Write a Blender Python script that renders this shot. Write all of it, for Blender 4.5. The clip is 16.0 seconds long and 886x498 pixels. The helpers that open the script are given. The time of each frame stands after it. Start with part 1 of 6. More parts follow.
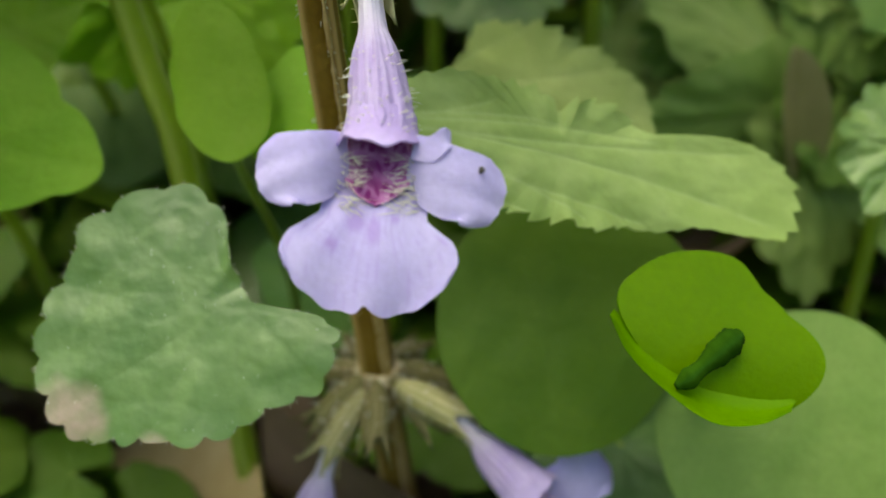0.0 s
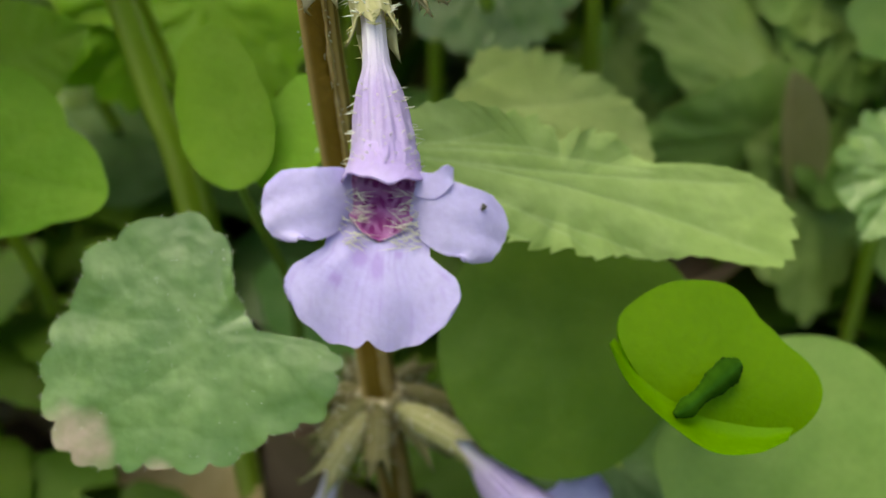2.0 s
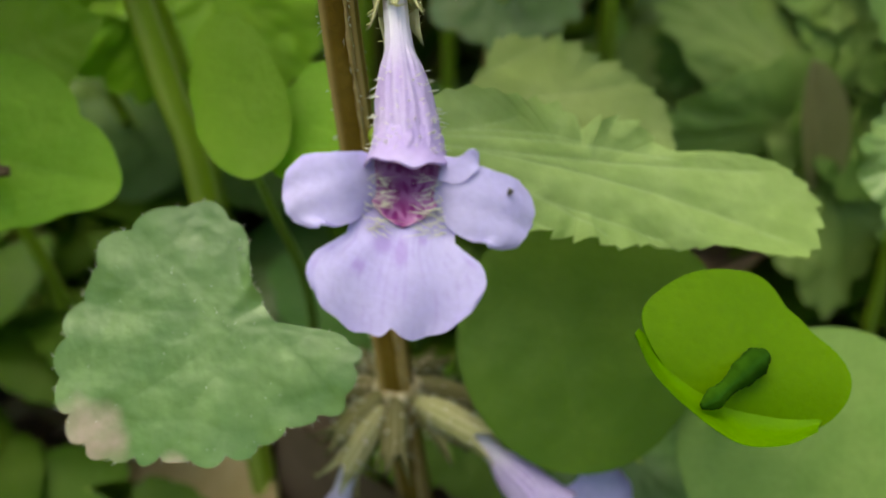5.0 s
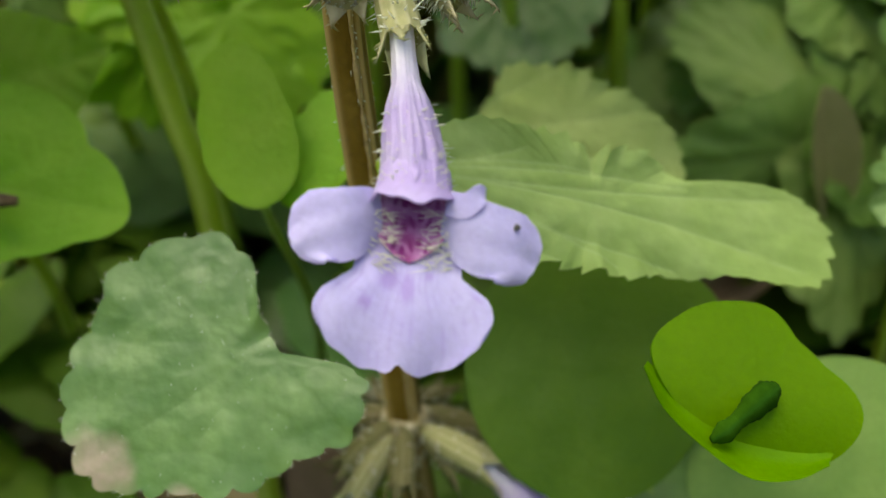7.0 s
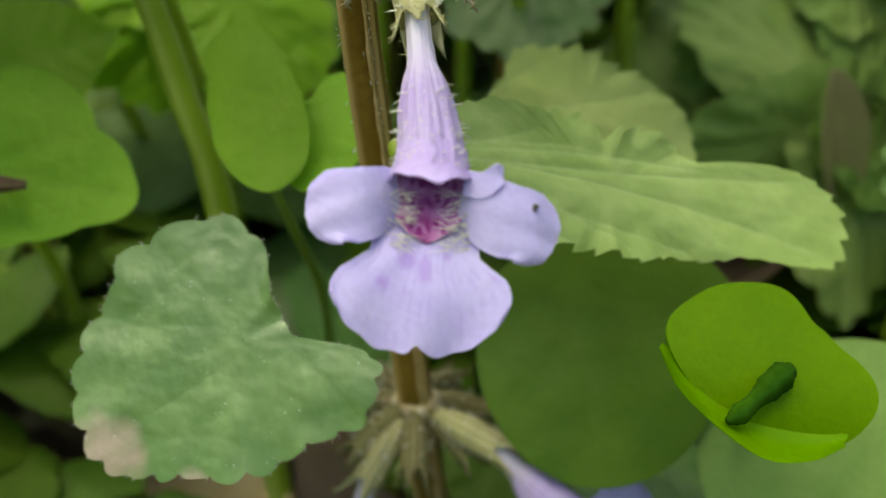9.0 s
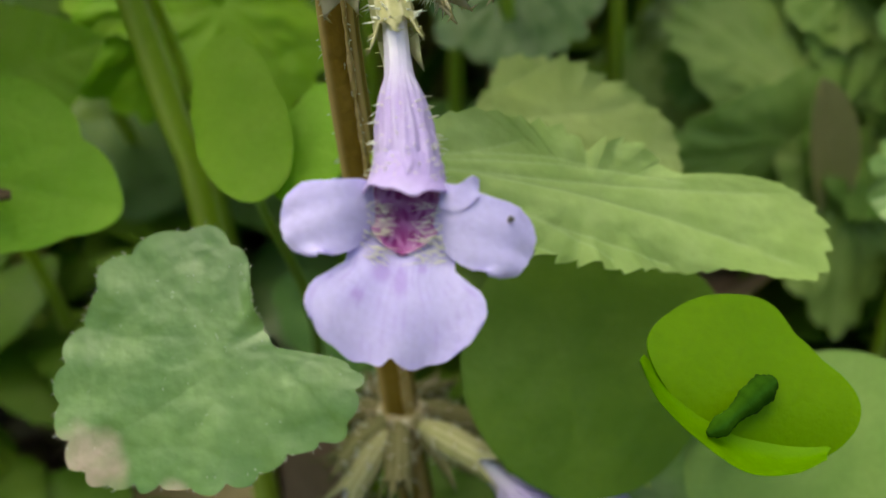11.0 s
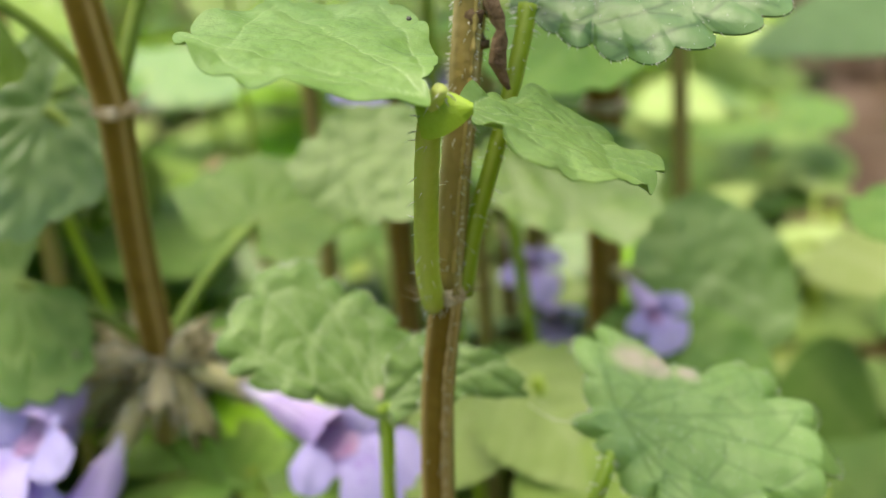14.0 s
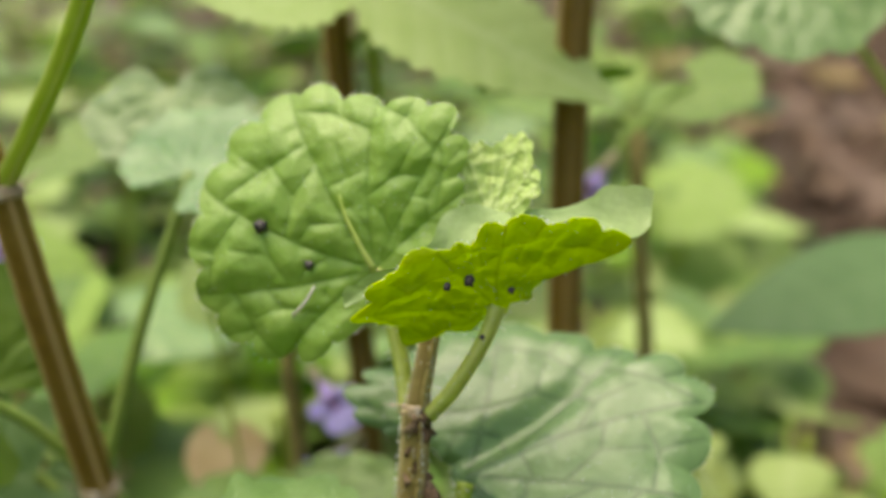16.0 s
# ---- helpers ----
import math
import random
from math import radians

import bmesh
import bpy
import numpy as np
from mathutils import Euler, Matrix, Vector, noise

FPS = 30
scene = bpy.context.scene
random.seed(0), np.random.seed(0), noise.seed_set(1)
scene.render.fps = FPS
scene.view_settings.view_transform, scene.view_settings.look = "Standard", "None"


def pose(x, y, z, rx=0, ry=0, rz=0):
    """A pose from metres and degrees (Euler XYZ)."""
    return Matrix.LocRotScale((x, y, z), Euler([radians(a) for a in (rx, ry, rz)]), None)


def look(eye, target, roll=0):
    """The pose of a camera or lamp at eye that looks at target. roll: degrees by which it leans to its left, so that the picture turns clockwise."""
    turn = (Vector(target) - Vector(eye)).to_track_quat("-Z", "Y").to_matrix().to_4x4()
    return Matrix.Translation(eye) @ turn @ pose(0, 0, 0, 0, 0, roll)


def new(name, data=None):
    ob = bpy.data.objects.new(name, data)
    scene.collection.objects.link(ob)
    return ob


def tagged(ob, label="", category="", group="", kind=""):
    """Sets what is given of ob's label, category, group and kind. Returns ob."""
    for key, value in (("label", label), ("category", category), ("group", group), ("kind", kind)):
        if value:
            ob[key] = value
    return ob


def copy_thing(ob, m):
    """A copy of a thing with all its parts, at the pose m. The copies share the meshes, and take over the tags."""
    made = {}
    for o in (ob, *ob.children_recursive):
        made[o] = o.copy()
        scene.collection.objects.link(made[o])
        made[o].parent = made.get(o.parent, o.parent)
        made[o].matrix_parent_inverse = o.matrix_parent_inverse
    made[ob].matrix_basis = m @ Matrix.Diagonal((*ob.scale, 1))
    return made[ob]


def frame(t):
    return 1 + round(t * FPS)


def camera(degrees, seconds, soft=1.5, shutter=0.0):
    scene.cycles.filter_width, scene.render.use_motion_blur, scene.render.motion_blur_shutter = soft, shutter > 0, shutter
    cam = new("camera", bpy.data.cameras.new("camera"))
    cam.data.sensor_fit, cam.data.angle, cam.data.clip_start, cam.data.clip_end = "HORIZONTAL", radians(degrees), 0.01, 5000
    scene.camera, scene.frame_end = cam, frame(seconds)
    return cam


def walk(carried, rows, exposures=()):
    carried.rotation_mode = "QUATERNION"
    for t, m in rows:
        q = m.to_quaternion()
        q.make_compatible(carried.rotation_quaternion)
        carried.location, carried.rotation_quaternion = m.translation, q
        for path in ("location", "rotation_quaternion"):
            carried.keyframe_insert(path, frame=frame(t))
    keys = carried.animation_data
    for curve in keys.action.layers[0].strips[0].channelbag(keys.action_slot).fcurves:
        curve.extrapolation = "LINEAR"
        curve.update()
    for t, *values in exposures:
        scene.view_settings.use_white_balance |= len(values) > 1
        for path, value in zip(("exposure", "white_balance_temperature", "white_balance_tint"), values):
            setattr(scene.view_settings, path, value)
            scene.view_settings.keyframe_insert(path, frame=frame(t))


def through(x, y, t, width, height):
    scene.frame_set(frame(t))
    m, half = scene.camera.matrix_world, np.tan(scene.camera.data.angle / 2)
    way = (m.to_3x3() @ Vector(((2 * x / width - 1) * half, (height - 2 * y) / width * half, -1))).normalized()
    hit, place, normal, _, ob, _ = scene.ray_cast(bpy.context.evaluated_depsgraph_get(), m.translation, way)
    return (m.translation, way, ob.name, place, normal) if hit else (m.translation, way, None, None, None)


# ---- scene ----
CM = 0.01  # the plan below is in centimetres
cam = camera(41.0, 16.0, soft=1.0)
PATH = [
    (0, (0.006, 0.004, 7.989), (-0.001, 1.632, 6.826), 0.4),
    (0.5, (0.013, 0.009, 7.999), (0.006, 1.639, 6.84), 0.5),
    (1, (0.002, -0.06, 7.865), (-0.005, 1.569, 6.704), 0.3),
    (1.5, (0.128, 0.045, 8.106), (0.123, 1.679, 6.953), 0.6),
    (2, (-0.012, 0.019, 8.15), (-0.017, 1.65, 6.992), 0.5),
    (2.5, (-0.022, 0.025, 8.149), (-0.028, 1.654, 6.99), 0.4),
    (3, (-0.066, 0.006, 8.091), (-0.071, 1.636, 6.932), 0.5),
    (3.5, (-0.029, 0.007, 8.17), (-0.035, 1.64, 7.015), 0.5),
    (4, (-0.097, 0.043, 8.096), (-0.105, 1.674, 6.938), 0.4),
    (6.5, (-0.11, 0.115, 8.011), (-0.129, 1.755, 6.867), 0.1),
    (7, (-0.085, 0.158, 8.088), (-0.116, 1.803, 6.95), -0.1),
    (7.5, (-0.075, 0.138, 8.102), (-0.091, 1.776, 6.955), 0.1),
    (8, (-0.101, 0.137, 8.049), (-0.131, 1.78, 6.908), -0.1),
    (8.5, (-0.199, 0.145, 8.035), (-0.221, 1.78, 6.884), -0.1),
    (11, (-0.054, 0.181, 8.048), (-0.086, 1.823, 6.906), -0.2),
    (11.5, (-0.13, 0.1, 8.395), (-0.251, 1.772, 7.303), -0.7),
    (12, (0.018, -0.184, 9.279), (-0.172, 1.534, 8.273), -1.8),
    (12.5, (0.178, -0.398, 10.082), (-0.016, 1.365, 9.158), -3.2),
    (13, (0.206, -0.602, 10.923), (-0.004, 1.196, 10.073), -3.4),
    (13.5, (0.206, -0.667, 11.296), (-0.019, 1.156, 10.505), -3.4),
    (14, (0.251, -0.736, 11.836), (0.008, 1.11, 11.105), -3.7),
    (14.5, (0.244, -0.828, 12.305), (-0.01, 1.035, 11.621), -3.5),
    (15, (0.339, -0.786, 13.01), (0.082, 1.092, 12.372), -3.3),
    (15.5, (0.449, -0.758, 13.594), (0.189, 1.128, 12.984), -3.2),
    (16, (0.751, -0.619, 14.152), (0.494, 1.274, 13.559), -3.1),
]
walk(cam, [(t, look(Vector(e) * CM, Vector(a) * CM, roll)) for t, e, a, roll in PATH],
     exposures=[(0.0, 1.22, 7150, -5), (11.0, 1.22, 7150, -5), (12.5, 1.72, 7000, -3), (13.0, 1.81, 7000, 0), (13.5, 1.70, 7000, 2), (14.5, 1.26, 7000, 6), (16.0, 1.04, 7000, 8)])
cam.data.dof.use_dof = True
cam.data.dof.focus_distance = 5.75 * CM
cam.data.dof.aperture_fstop = 34.0

# world: bright overcast woodland shade
world = bpy.data.worlds.new("sky")
scene.world = world
world.use_nodes = True
wn = world.node_tree.nodes
sky = wn.new("ShaderNodeTexSky")
sky.sky_type = 'NISHITA'
sky.sun_disc = False
sky.sun_elevation, sky.sun_rotation = radians(77), radians(-59)
sky.air_density, sky.dust_density, sky.ozone_density = 1.0, 5.0, 0.3
wn["Background"].inputs[1].default_value = 0.15
world.node_tree.links.new(sky.outputs[0], wn["Background"].inputs[0])
sun = new("sun", bpy.data.lights.new("sun", 'SUN'))
sun.data.energy, sun.data.angle, sun.data.color = 1.3, radians(50), (1.0, 0.95, 0.84)
sun.matrix_world = look((-0.2, -0.06, 1.0), (0, 0, 0))


# ---- materials ----
def nodes_of(name):
    m = bpy.data.materials.new(name)
    m.use_nodes = True
    n = m.node_tree.nodes
    return m, n, m.node_tree.links, n["Principled BSDF"], n["Material Output"]


def math_node(n, l, op, a, b):
    x = n.new("ShaderNodeMath")
    x.operation = op
    for i, v in enumerate((a, b)):
        if isinstance(v, (int, float)):
            x.inputs[i].default_value = v
        else:
            l.new(v, x.inputs[i])
    return x.outputs[0]


def noise_node(n, l, scale, detail=3.0, rough=0.55):
    tc, t = n.new("ShaderNodeTexCoord"), n.new("ShaderNodeTexNoise")
    t.inputs["Scale"].default_value, t.inputs["Detail"].default_value, t.inputs["Roughness"].default_value = scale, detail, rough
    l.new(tc.outputs["Object"], t.inputs["Vector"])
    return t.outputs["Fac"]


def mix_node(n, l, fac, a, b, blend='MIX'):
    x = n.new("ShaderNodeMix")
    x.data_type, x.blend_type = 'RGBA', blend
    for key, v in ((0, fac), (6, a), (7, b)):
        if isinstance(v, (int, float)):
            x.inputs[key].default_value = v
        elif isinstance(v, tuple):
            x.inputs[key].default_value = (*v, 1)
        else:
            l.new(v, x.inputs[key])
    return x.outputs[2]


def ramp_node(n, l, fac, lo, hi):
    x = n.new("ShaderNodeMapRange")
    x.inputs[1].default_value, x.inputs[2].default_value = lo, hi
    l.new(fac, x.inputs[0])
    return x.outputs[0]


def skin(name, base, alt, mark, rough=0.5, through=0.3, glow=None, coarse=260.0, fine=2400.0, bump=0.25, vary=0.12, spec=0.28, mark_amount=1.0):
    """Plant tissue: base and alt mottled at two scales, the mark colour where the mesh attribute says (veins, groove
    shade, ridges, spots), and a translucent share."""
    m, n, l, p, out = nodes_of(name)
    at = n.new("ShaderNodeAttribute")
    at.attribute_name = "mark"
    c = mix_node(n, l, ramp_node(n, l, noise_node(n, l, coarse), 0.35, 0.68), base, alt)
    f = noise_node(n, l, fine, 4.0)
    c = mix_node(n, l, math_node(n, l, 'MULTIPLY', ramp_node(n, l, f, 0.3, 0.8), 0.35), c, tuple(v * 0.6 for v in base))
    c = mix_node(n, l, math_node(n, l, 'MULTIPLY', at.outputs["Fac"], mark_amount), c, mark)
    dry = n.new("ShaderNodeAttribute")
    dry.attribute_name = "dry"
    c = mix_node(n, l, math_node(n, l, 'MULTIPLY', dry.outputs["Fac"], math_node(n, l, 'ADD', f, 0.35)), c, (0.46, 0.36, 0.285))
    oi, hsv = n.new("ShaderNodeObjectInfo"), n.new("ShaderNodeHueSaturation")
    l.new(c, hsv.inputs["Color"])
    l.new(math_node(n, l, 'ADD', math_node(n, l, 'MULTIPLY', oi.outputs["Random"], vary * 2), 1 - vary), hsv.inputs["Value"])
    l.new(math_node(n, l, 'ADD', math_node(n, l, 'MULTIPLY', oi.outputs["Random"], vary * 0.12), 0.5 - vary * 0.06), hsv.inputs["Hue"])
    c = hsv.outputs["Color"]
    l.new(c, p.inputs["Base Color"])
    p.inputs["Specular IOR Level"].default_value = spec
    l.new(math_node(n, l, 'ADD', math_node(n, l, 'MULTIPLY', f, 0.25), rough - 0.12), p.inputs["Roughness"])
    b = n.new("ShaderNodeBump")
    b.inputs["Strength"].default_value, b.inputs["Distance"].default_value = bump, 0.0003
    l.new(f, b.inputs["Height"])
    l.new(b.outputs[0], p.inputs["Normal"])
    if through:
        tr, mx = n.new("ShaderNodeBsdfTranslucent"), n.new("ShaderNodeMixShader")
        l.new(mix_node(n, l, 0.6, c, glow or base), tr.inputs["Color"])
        l.new(b.outputs[0], tr.inputs["Normal"])
        mx.inputs[0].default_value = through
        l.new(p.outputs[0], mx.inputs[1])
        l.new(tr.outputs[0], mx.inputs[2])
        l.new(mx.outputs[0], out.inputs[0])
    return m


M_LEAF = skin("leaf_fresh", (0.113, 0.220, 0.040), (0.181, 0.290, 0.062), (0.294, 0.380, 0.114), 0.48, 0.4, (0.35, 0.55, 0.03), mark_amount=0.35)
# Dark mark: the shade in the crown leaf's vein grooves, put into the colour.
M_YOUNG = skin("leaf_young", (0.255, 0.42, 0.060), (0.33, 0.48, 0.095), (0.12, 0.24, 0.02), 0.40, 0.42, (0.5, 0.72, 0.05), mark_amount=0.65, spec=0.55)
M_PALE = skin("leaf_pale", (0.130, 0.235, 0.053), (0.192, 0.300, 0.088), (0.339, 0.420, 0.176), 0.4, 0.22, (0.4, 0.6, 0.1), spec=0.55, mark_amount=0.45)
M_DEEP = skin("leaf_deep", (0.082, 0.162, 0.010), (0.118, 0.205, 0.016), (0.19, 0.29, 0.05), 0.5, 0.4, (0.3, 0.52, 0.02), mark_amount=0.12)
M_LIME = skin("leaf_lime", (0.50, 0.62, 0.008), (0.58, 0.68, 0.012), (0.16, 0.28, 0.01), 0.5, 0.8, (0.86, 0.96, 0.005), mark_amount=0.85)
M_YELLOW = skin("leaf_yellow_green", (0.25, 0.37, 0.070), (0.31, 0.43, 0.10), (0.48, 0.58, 0.2), 0.5, 0.4, (0.55, 0.7, 0.1), mark_amount=0.3)
M_CUP = skin("leaf_cup", (0.125, 0.25, 0.001), (0.155, 0.29, 0.002), (0.3, 0.38, 0.06), 0.45, 0.45, (0.32, 0.66, 0.0), coarse=180.0, spec=0.12)
M_NETTLE = skin("leaf_nettle", (0.30, 0.395, 0.11), (0.365, 0.455, 0.155), (0.46, 0.54, 0.25), 0.55, 0.35, (0.45, 0.6, 0.12), fine=1200.0, bump=0.2, mark_amount=0.4)
M_BLUE = skin("leaf_bluish", (0.088, 0.19, 0.040), (0.175, 0.295, 0.088), (0.30, 0.37, 0.2), 0.40, 0.3, (0.25, 0.5, 0.05), coarse=330.0, fine=1400.0, bump=0.2, spec=0.6, mark_amount=0.08)
M_GRASS = skin("leaf_grass_green", (0.21, 0.40, 0.014), (0.27, 0.45, 0.03), (0.38, 0.55, 0.1), 0.5, 0.45, (0.5, 0.85, 0.02), mark_amount=0.2)
M_DULL = skin("leaf_dull_green", (0.118, 0.212, 0.040), (0.165, 0.262, 0.066), (0.32, 0.40, 0.19), 0.45, 0.3, (0.36, 0.52, 0.1), mark_amount=0.6, spec=0.4)
M_SOFT = skin("leaf_soft_green", (0.172, 0.275, 0.060), (0.225, 0.325, 0.082), (0.339, 0.420, 0.150), 0.5, 0.35, (0.4, 0.6, 0.08), mark_amount=0.25)
# Dark marks of these two paint the shade along the vein creases.
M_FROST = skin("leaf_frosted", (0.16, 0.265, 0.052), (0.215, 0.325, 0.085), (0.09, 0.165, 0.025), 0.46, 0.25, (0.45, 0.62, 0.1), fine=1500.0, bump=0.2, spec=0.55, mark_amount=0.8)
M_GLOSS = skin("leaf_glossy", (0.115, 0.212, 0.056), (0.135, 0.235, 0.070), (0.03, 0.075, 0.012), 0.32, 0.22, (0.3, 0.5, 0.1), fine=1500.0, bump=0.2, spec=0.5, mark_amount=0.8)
M_TENDER = skin("leaf_tender", (0.46, 0.58, 0.17), (0.54, 0.64, 0.25), (0.78, 0.80, 0.50), 0.45, 0.45, (0.7, 0.82, 0.22), fine=1200.0, bump=0.5, mark_amount=0.5)
M_INNER = skin("leaf_inner", (0.38, 0.50, 0.17), (0.46, 0.57, 0.24), (0.52, 0.62, 0.3), 0.4, 0.2, (0.6, 0.75, 0.15), spec=0.6, mark_amount=0.3)
M_FERN = skin("leaf_feathery", (0.25, 0.42, 0.055), (0.31, 0.47, 0.08), (0.34, 0.46, 0.14), 0.55, 0.35, (0.45, 0.7, 0.08), mark_amount=0.3)
# Darker green: shade on the far level leaf is put into the colour.
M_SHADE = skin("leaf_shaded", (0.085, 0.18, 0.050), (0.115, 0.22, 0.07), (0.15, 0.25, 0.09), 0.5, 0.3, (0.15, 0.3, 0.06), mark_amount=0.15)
M_PALESTALK = skin("pale_stalk", (0.48, 0.56, 0.10), (0.56, 0.62, 0.17), (0.62, 0.66, 0.28), 0.5, 0.4, (0.65, 0.78, 0.12), fine=1500.0, bump=0.5)
M_RIB = skin("stem_rib", (0.33, 0.21, 0.075), (0.47, 0.34, 0.17), (0.5, 0.4, 0.2), 0.55, 0.0, coarse=1800.0, fine=3000.0, bump=0.7)
M_PETAL = skin("petal", (0.51, 0.45, 0.79), (0.59, 0.535, 0.83), (0.36, 0.25, 0.62), 0.55, 0.35, (0.62, 0.52, 0.9), fine=3000.0, bump=0.15, vary=0.04, spec=0.25, mark_amount=0.75)
M_TUBE = skin("corolla_tube", (0.49, 0.37, 0.71), (0.58, 0.48, 0.76), (0.82, 0.79, 0.85), 0.55, 0.3, (0.7, 0.58, 0.88), coarse=400.0, fine=3000.0, bump=0.25, vary=0.04, spec=0.3)
M_THROAT = skin("throat", (0.42, 0.14, 0.38), (0.55, 0.30, 0.55), (0.20, 0.012, 0.15), 0.5, 0.25, (0.6, 0.22, 0.6), coarse=900.0, vary=0.03)
M_THROATP = skin("throat_pale", (0.62, 0.42, 0.66), (0.68, 0.52, 0.74), (0.36, 0.10, 0.32), 0.5, 0.3, (0.7, 0.45, 0.75), coarse=900.0, vary=0.03, mark_amount=0.6)
M_BUD = skin("bud_dark", (0.012, 0.038, 0.001), (0.032, 0.08, 0.002), (0.02, 0.06, 0.004), 0.9, 0.0, spec=0.05)
M_CALYX = skin("calyx", (0.33, 0.315, 0.135), (0.41, 0.375, 0.185), (0.50, 0.46, 0.28), 0.6, 0.25, (0.5, 0.5, 0.2), vary=0.08)
M_DARKCALYX = skin("calyx_dark", (0.15, 0.135, 0.05), (0.20, 0.18, 0.075), (0.26, 0.23, 0.12), 0.7, 0.2, (0.2, 0.2, 0.08), vary=0.08)
M_DRY = skin("calyx_dry", (0.40, 0.345, 0.16), (0.50, 0.43, 0.23), (0.52, 0.46, 0.34), 0.65, 0.25, (0.5, 0.45, 0.3), vary=0.08)
M_STEM = skin("stem_brown", (0.158, 0.098, 0.012), (0.20, 0.132, 0.022), (0.48, 0.34, 0.14), 0.5, 0.0, fine=1500.0, bump=0.6, vary=0.1, spec=0.12)
M_STEMG = skin("stem_olive", (0.25, 0.19, 0.05), (0.31, 0.24, 0.07), (0.42, 0.36, 0.16), 0.5, 0.0, fine=1500.0, bump=0.5)
M_STALK = skin("leaf_stalk_green", (0.17, 0.27, 0.035), (0.21, 0.32, 0.05), (0.3, 0.4, 0.12), 0.45, 0.2, (0.35, 0.5, 0.05), fine=1500.0, bump=0.4)
M_PETIOLE = skin("petiole", (0.27, 0.40, 0.025), (0.33, 0.46, 0.045), (0.52, 0.60, 0.18), 0.45, 0.35, (0.6, 0.75, 0.05), fine=1500.0, bump=0.4)
M_NODE = skin("node_tissue", (0.40, 0.31, 0.18), (0.50, 0.40, 0.25), (0.58, 0.50, 0.36), 0.6, 0.1)
M_HAIR = skin("hair", (0.76, 0.75, 0.64), (0.8, 0.79, 0.7), (0.7, 0.7, 0.6), 0.4, 0.4, (0.8, 0.8, 0.7), bump=0.0)
M_SPECK = skin("dark_speck", (0.02, 0.018, 0.015), (0.05, 0.045, 0.04), (0.1, 0.09, 0.08), 0.6, 0.0)
M_STRAW = skin("straw", (0.55, 0.52, 0.42), (0.65, 0.62, 0.52), (0.65, 0.62, 0.52), 0.5, 0.2)
M_SCAR = skin("scar", (0.07, 0.042, 0.02), (0.16, 0.10, 0.05), (0.22, 0.15, 0.08), 0.75, 0.0, coarse=900.0, bump=0.9)
M_LITTER = skin("dead_leaf", (0.10, 0.06, 0.04), (0.22, 0.15, 0.108), (0.38, 0.28, 0.22), 0.6, 0.3, (0.45, 0.33, 0.24), coarse=60.0, fine=500.0, bump=0.6, vary=0.3)
M_TAN = skin("tan_leaf", (0.48, 0.36, 0.17), (0.6, 0.48, 0.27), (0.5, 0.4, 0.2), 0.6, 0.3)


def soil():
    m, n, l, p, out = nodes_of("woodland_soil")
    c = mix_node(n, l, ramp_node(n, l, noise_node(n, l, 22.0, 5.0), 0.35, 0.7), (0.045, 0.032, 0.02), (0.15, 0.095, 0.062))
    f = noise_node(n, l, 160.0, 6.0, 0.7)
    c = mix_node(n, l, ramp_node(n, l, f, 0.5, 0.8), c, (0.24, 0.17, 0.12))
    l.new(c, p.inputs["Base Color"])
    p.inputs["Roughness"].default_value = 0.9
    b = n.new("ShaderNodeBump")
    b.inputs["Strength"].default_value, b.inputs["Distance"].default_value = 0.8, 0.004
    l.new(f, b.inputs["Height"])
    l.new(b.outputs[0], p.inputs["Normal"])
    return m


M_SOIL = soil()


# ---- building ----
BASE = {}


def thing(name, base, label, category, group="", kind=""):
    ob = new(name)
    ob.location = Vector(base) * CM
    ob.empty_display_size = 0.005
    BASE[ob] = Vector(base)
    return tagged(ob, label, category, group, kind)


class Geo:
    """Vertices in centimetres with a mark each, faces, and a slot for each face."""

    def __init__(self):
        self.v, self.m, self.f, self.s, self.n = [], [], [], [], 0

    def add(self, verts, faces, mark=0.0, slot=0):
        verts = np.asarray(verts, float).reshape(-1, 3)
        self.v.append(verts)
        self.m.append(np.broadcast_to(np.asarray(mark, float), (len(verts),)))
        self.f += [tuple(i + self.n for i in f) for f in faces]
        self.s += [slot] * len(faces)
        self.n += len(verts)


def part(name, geo, mats, parent, label="", smooth=True):
    root = parent
    while root.parent:
        root = root.parent
    me = bpy.data.meshes.new(name)
    v = (np.concatenate(geo.v) - np.array(BASE[root])) * CM
    me.from_pydata(v.tolist(), [], geo.f)
    a = me.attributes.new("mark", 'FLOAT', 'POINT')
    a.data.foreach_set("value", np.concatenate(geo.m).astype(np.float32))
    for mat in (mats if isinstance(mats, (list, tuple)) else [mats]):
        me.materials.append(mat)
    me.polygons.foreach_set("material_index", np.array(geo.s, np.int32))
    me.polygons.foreach_set("use_smooth", np.full(len(geo.f), smooth))
    me.update()
    ob = new(name, me)
    ob.parent = parent
    return tagged(ob, label)


def unit(a):
    a = np.asarray(a, float)
    return a / max(np.linalg.norm(a), 1e-9)


def curve(points, count):
    """Catmull-Rom through the points."""
    p = np.asarray(points, float)
    p = np.vstack([2 * p[0] - p[1], p, 2 * p[-1] - p[-2]])
    out = []
    for t in np.linspace(0, len(p) - 3, count):
        i = min(int(t), len(p) - 4)
        u = t - i
        a, b, c, d = p[i:i + 4]
        out.append(0.5 * (2 * b + (c - a) * u + (2 * a - 5 * b + 4 * c - d) * u * u + (3 * b - a - 3 * c + d) * u ** 3))
    return np.array(out)


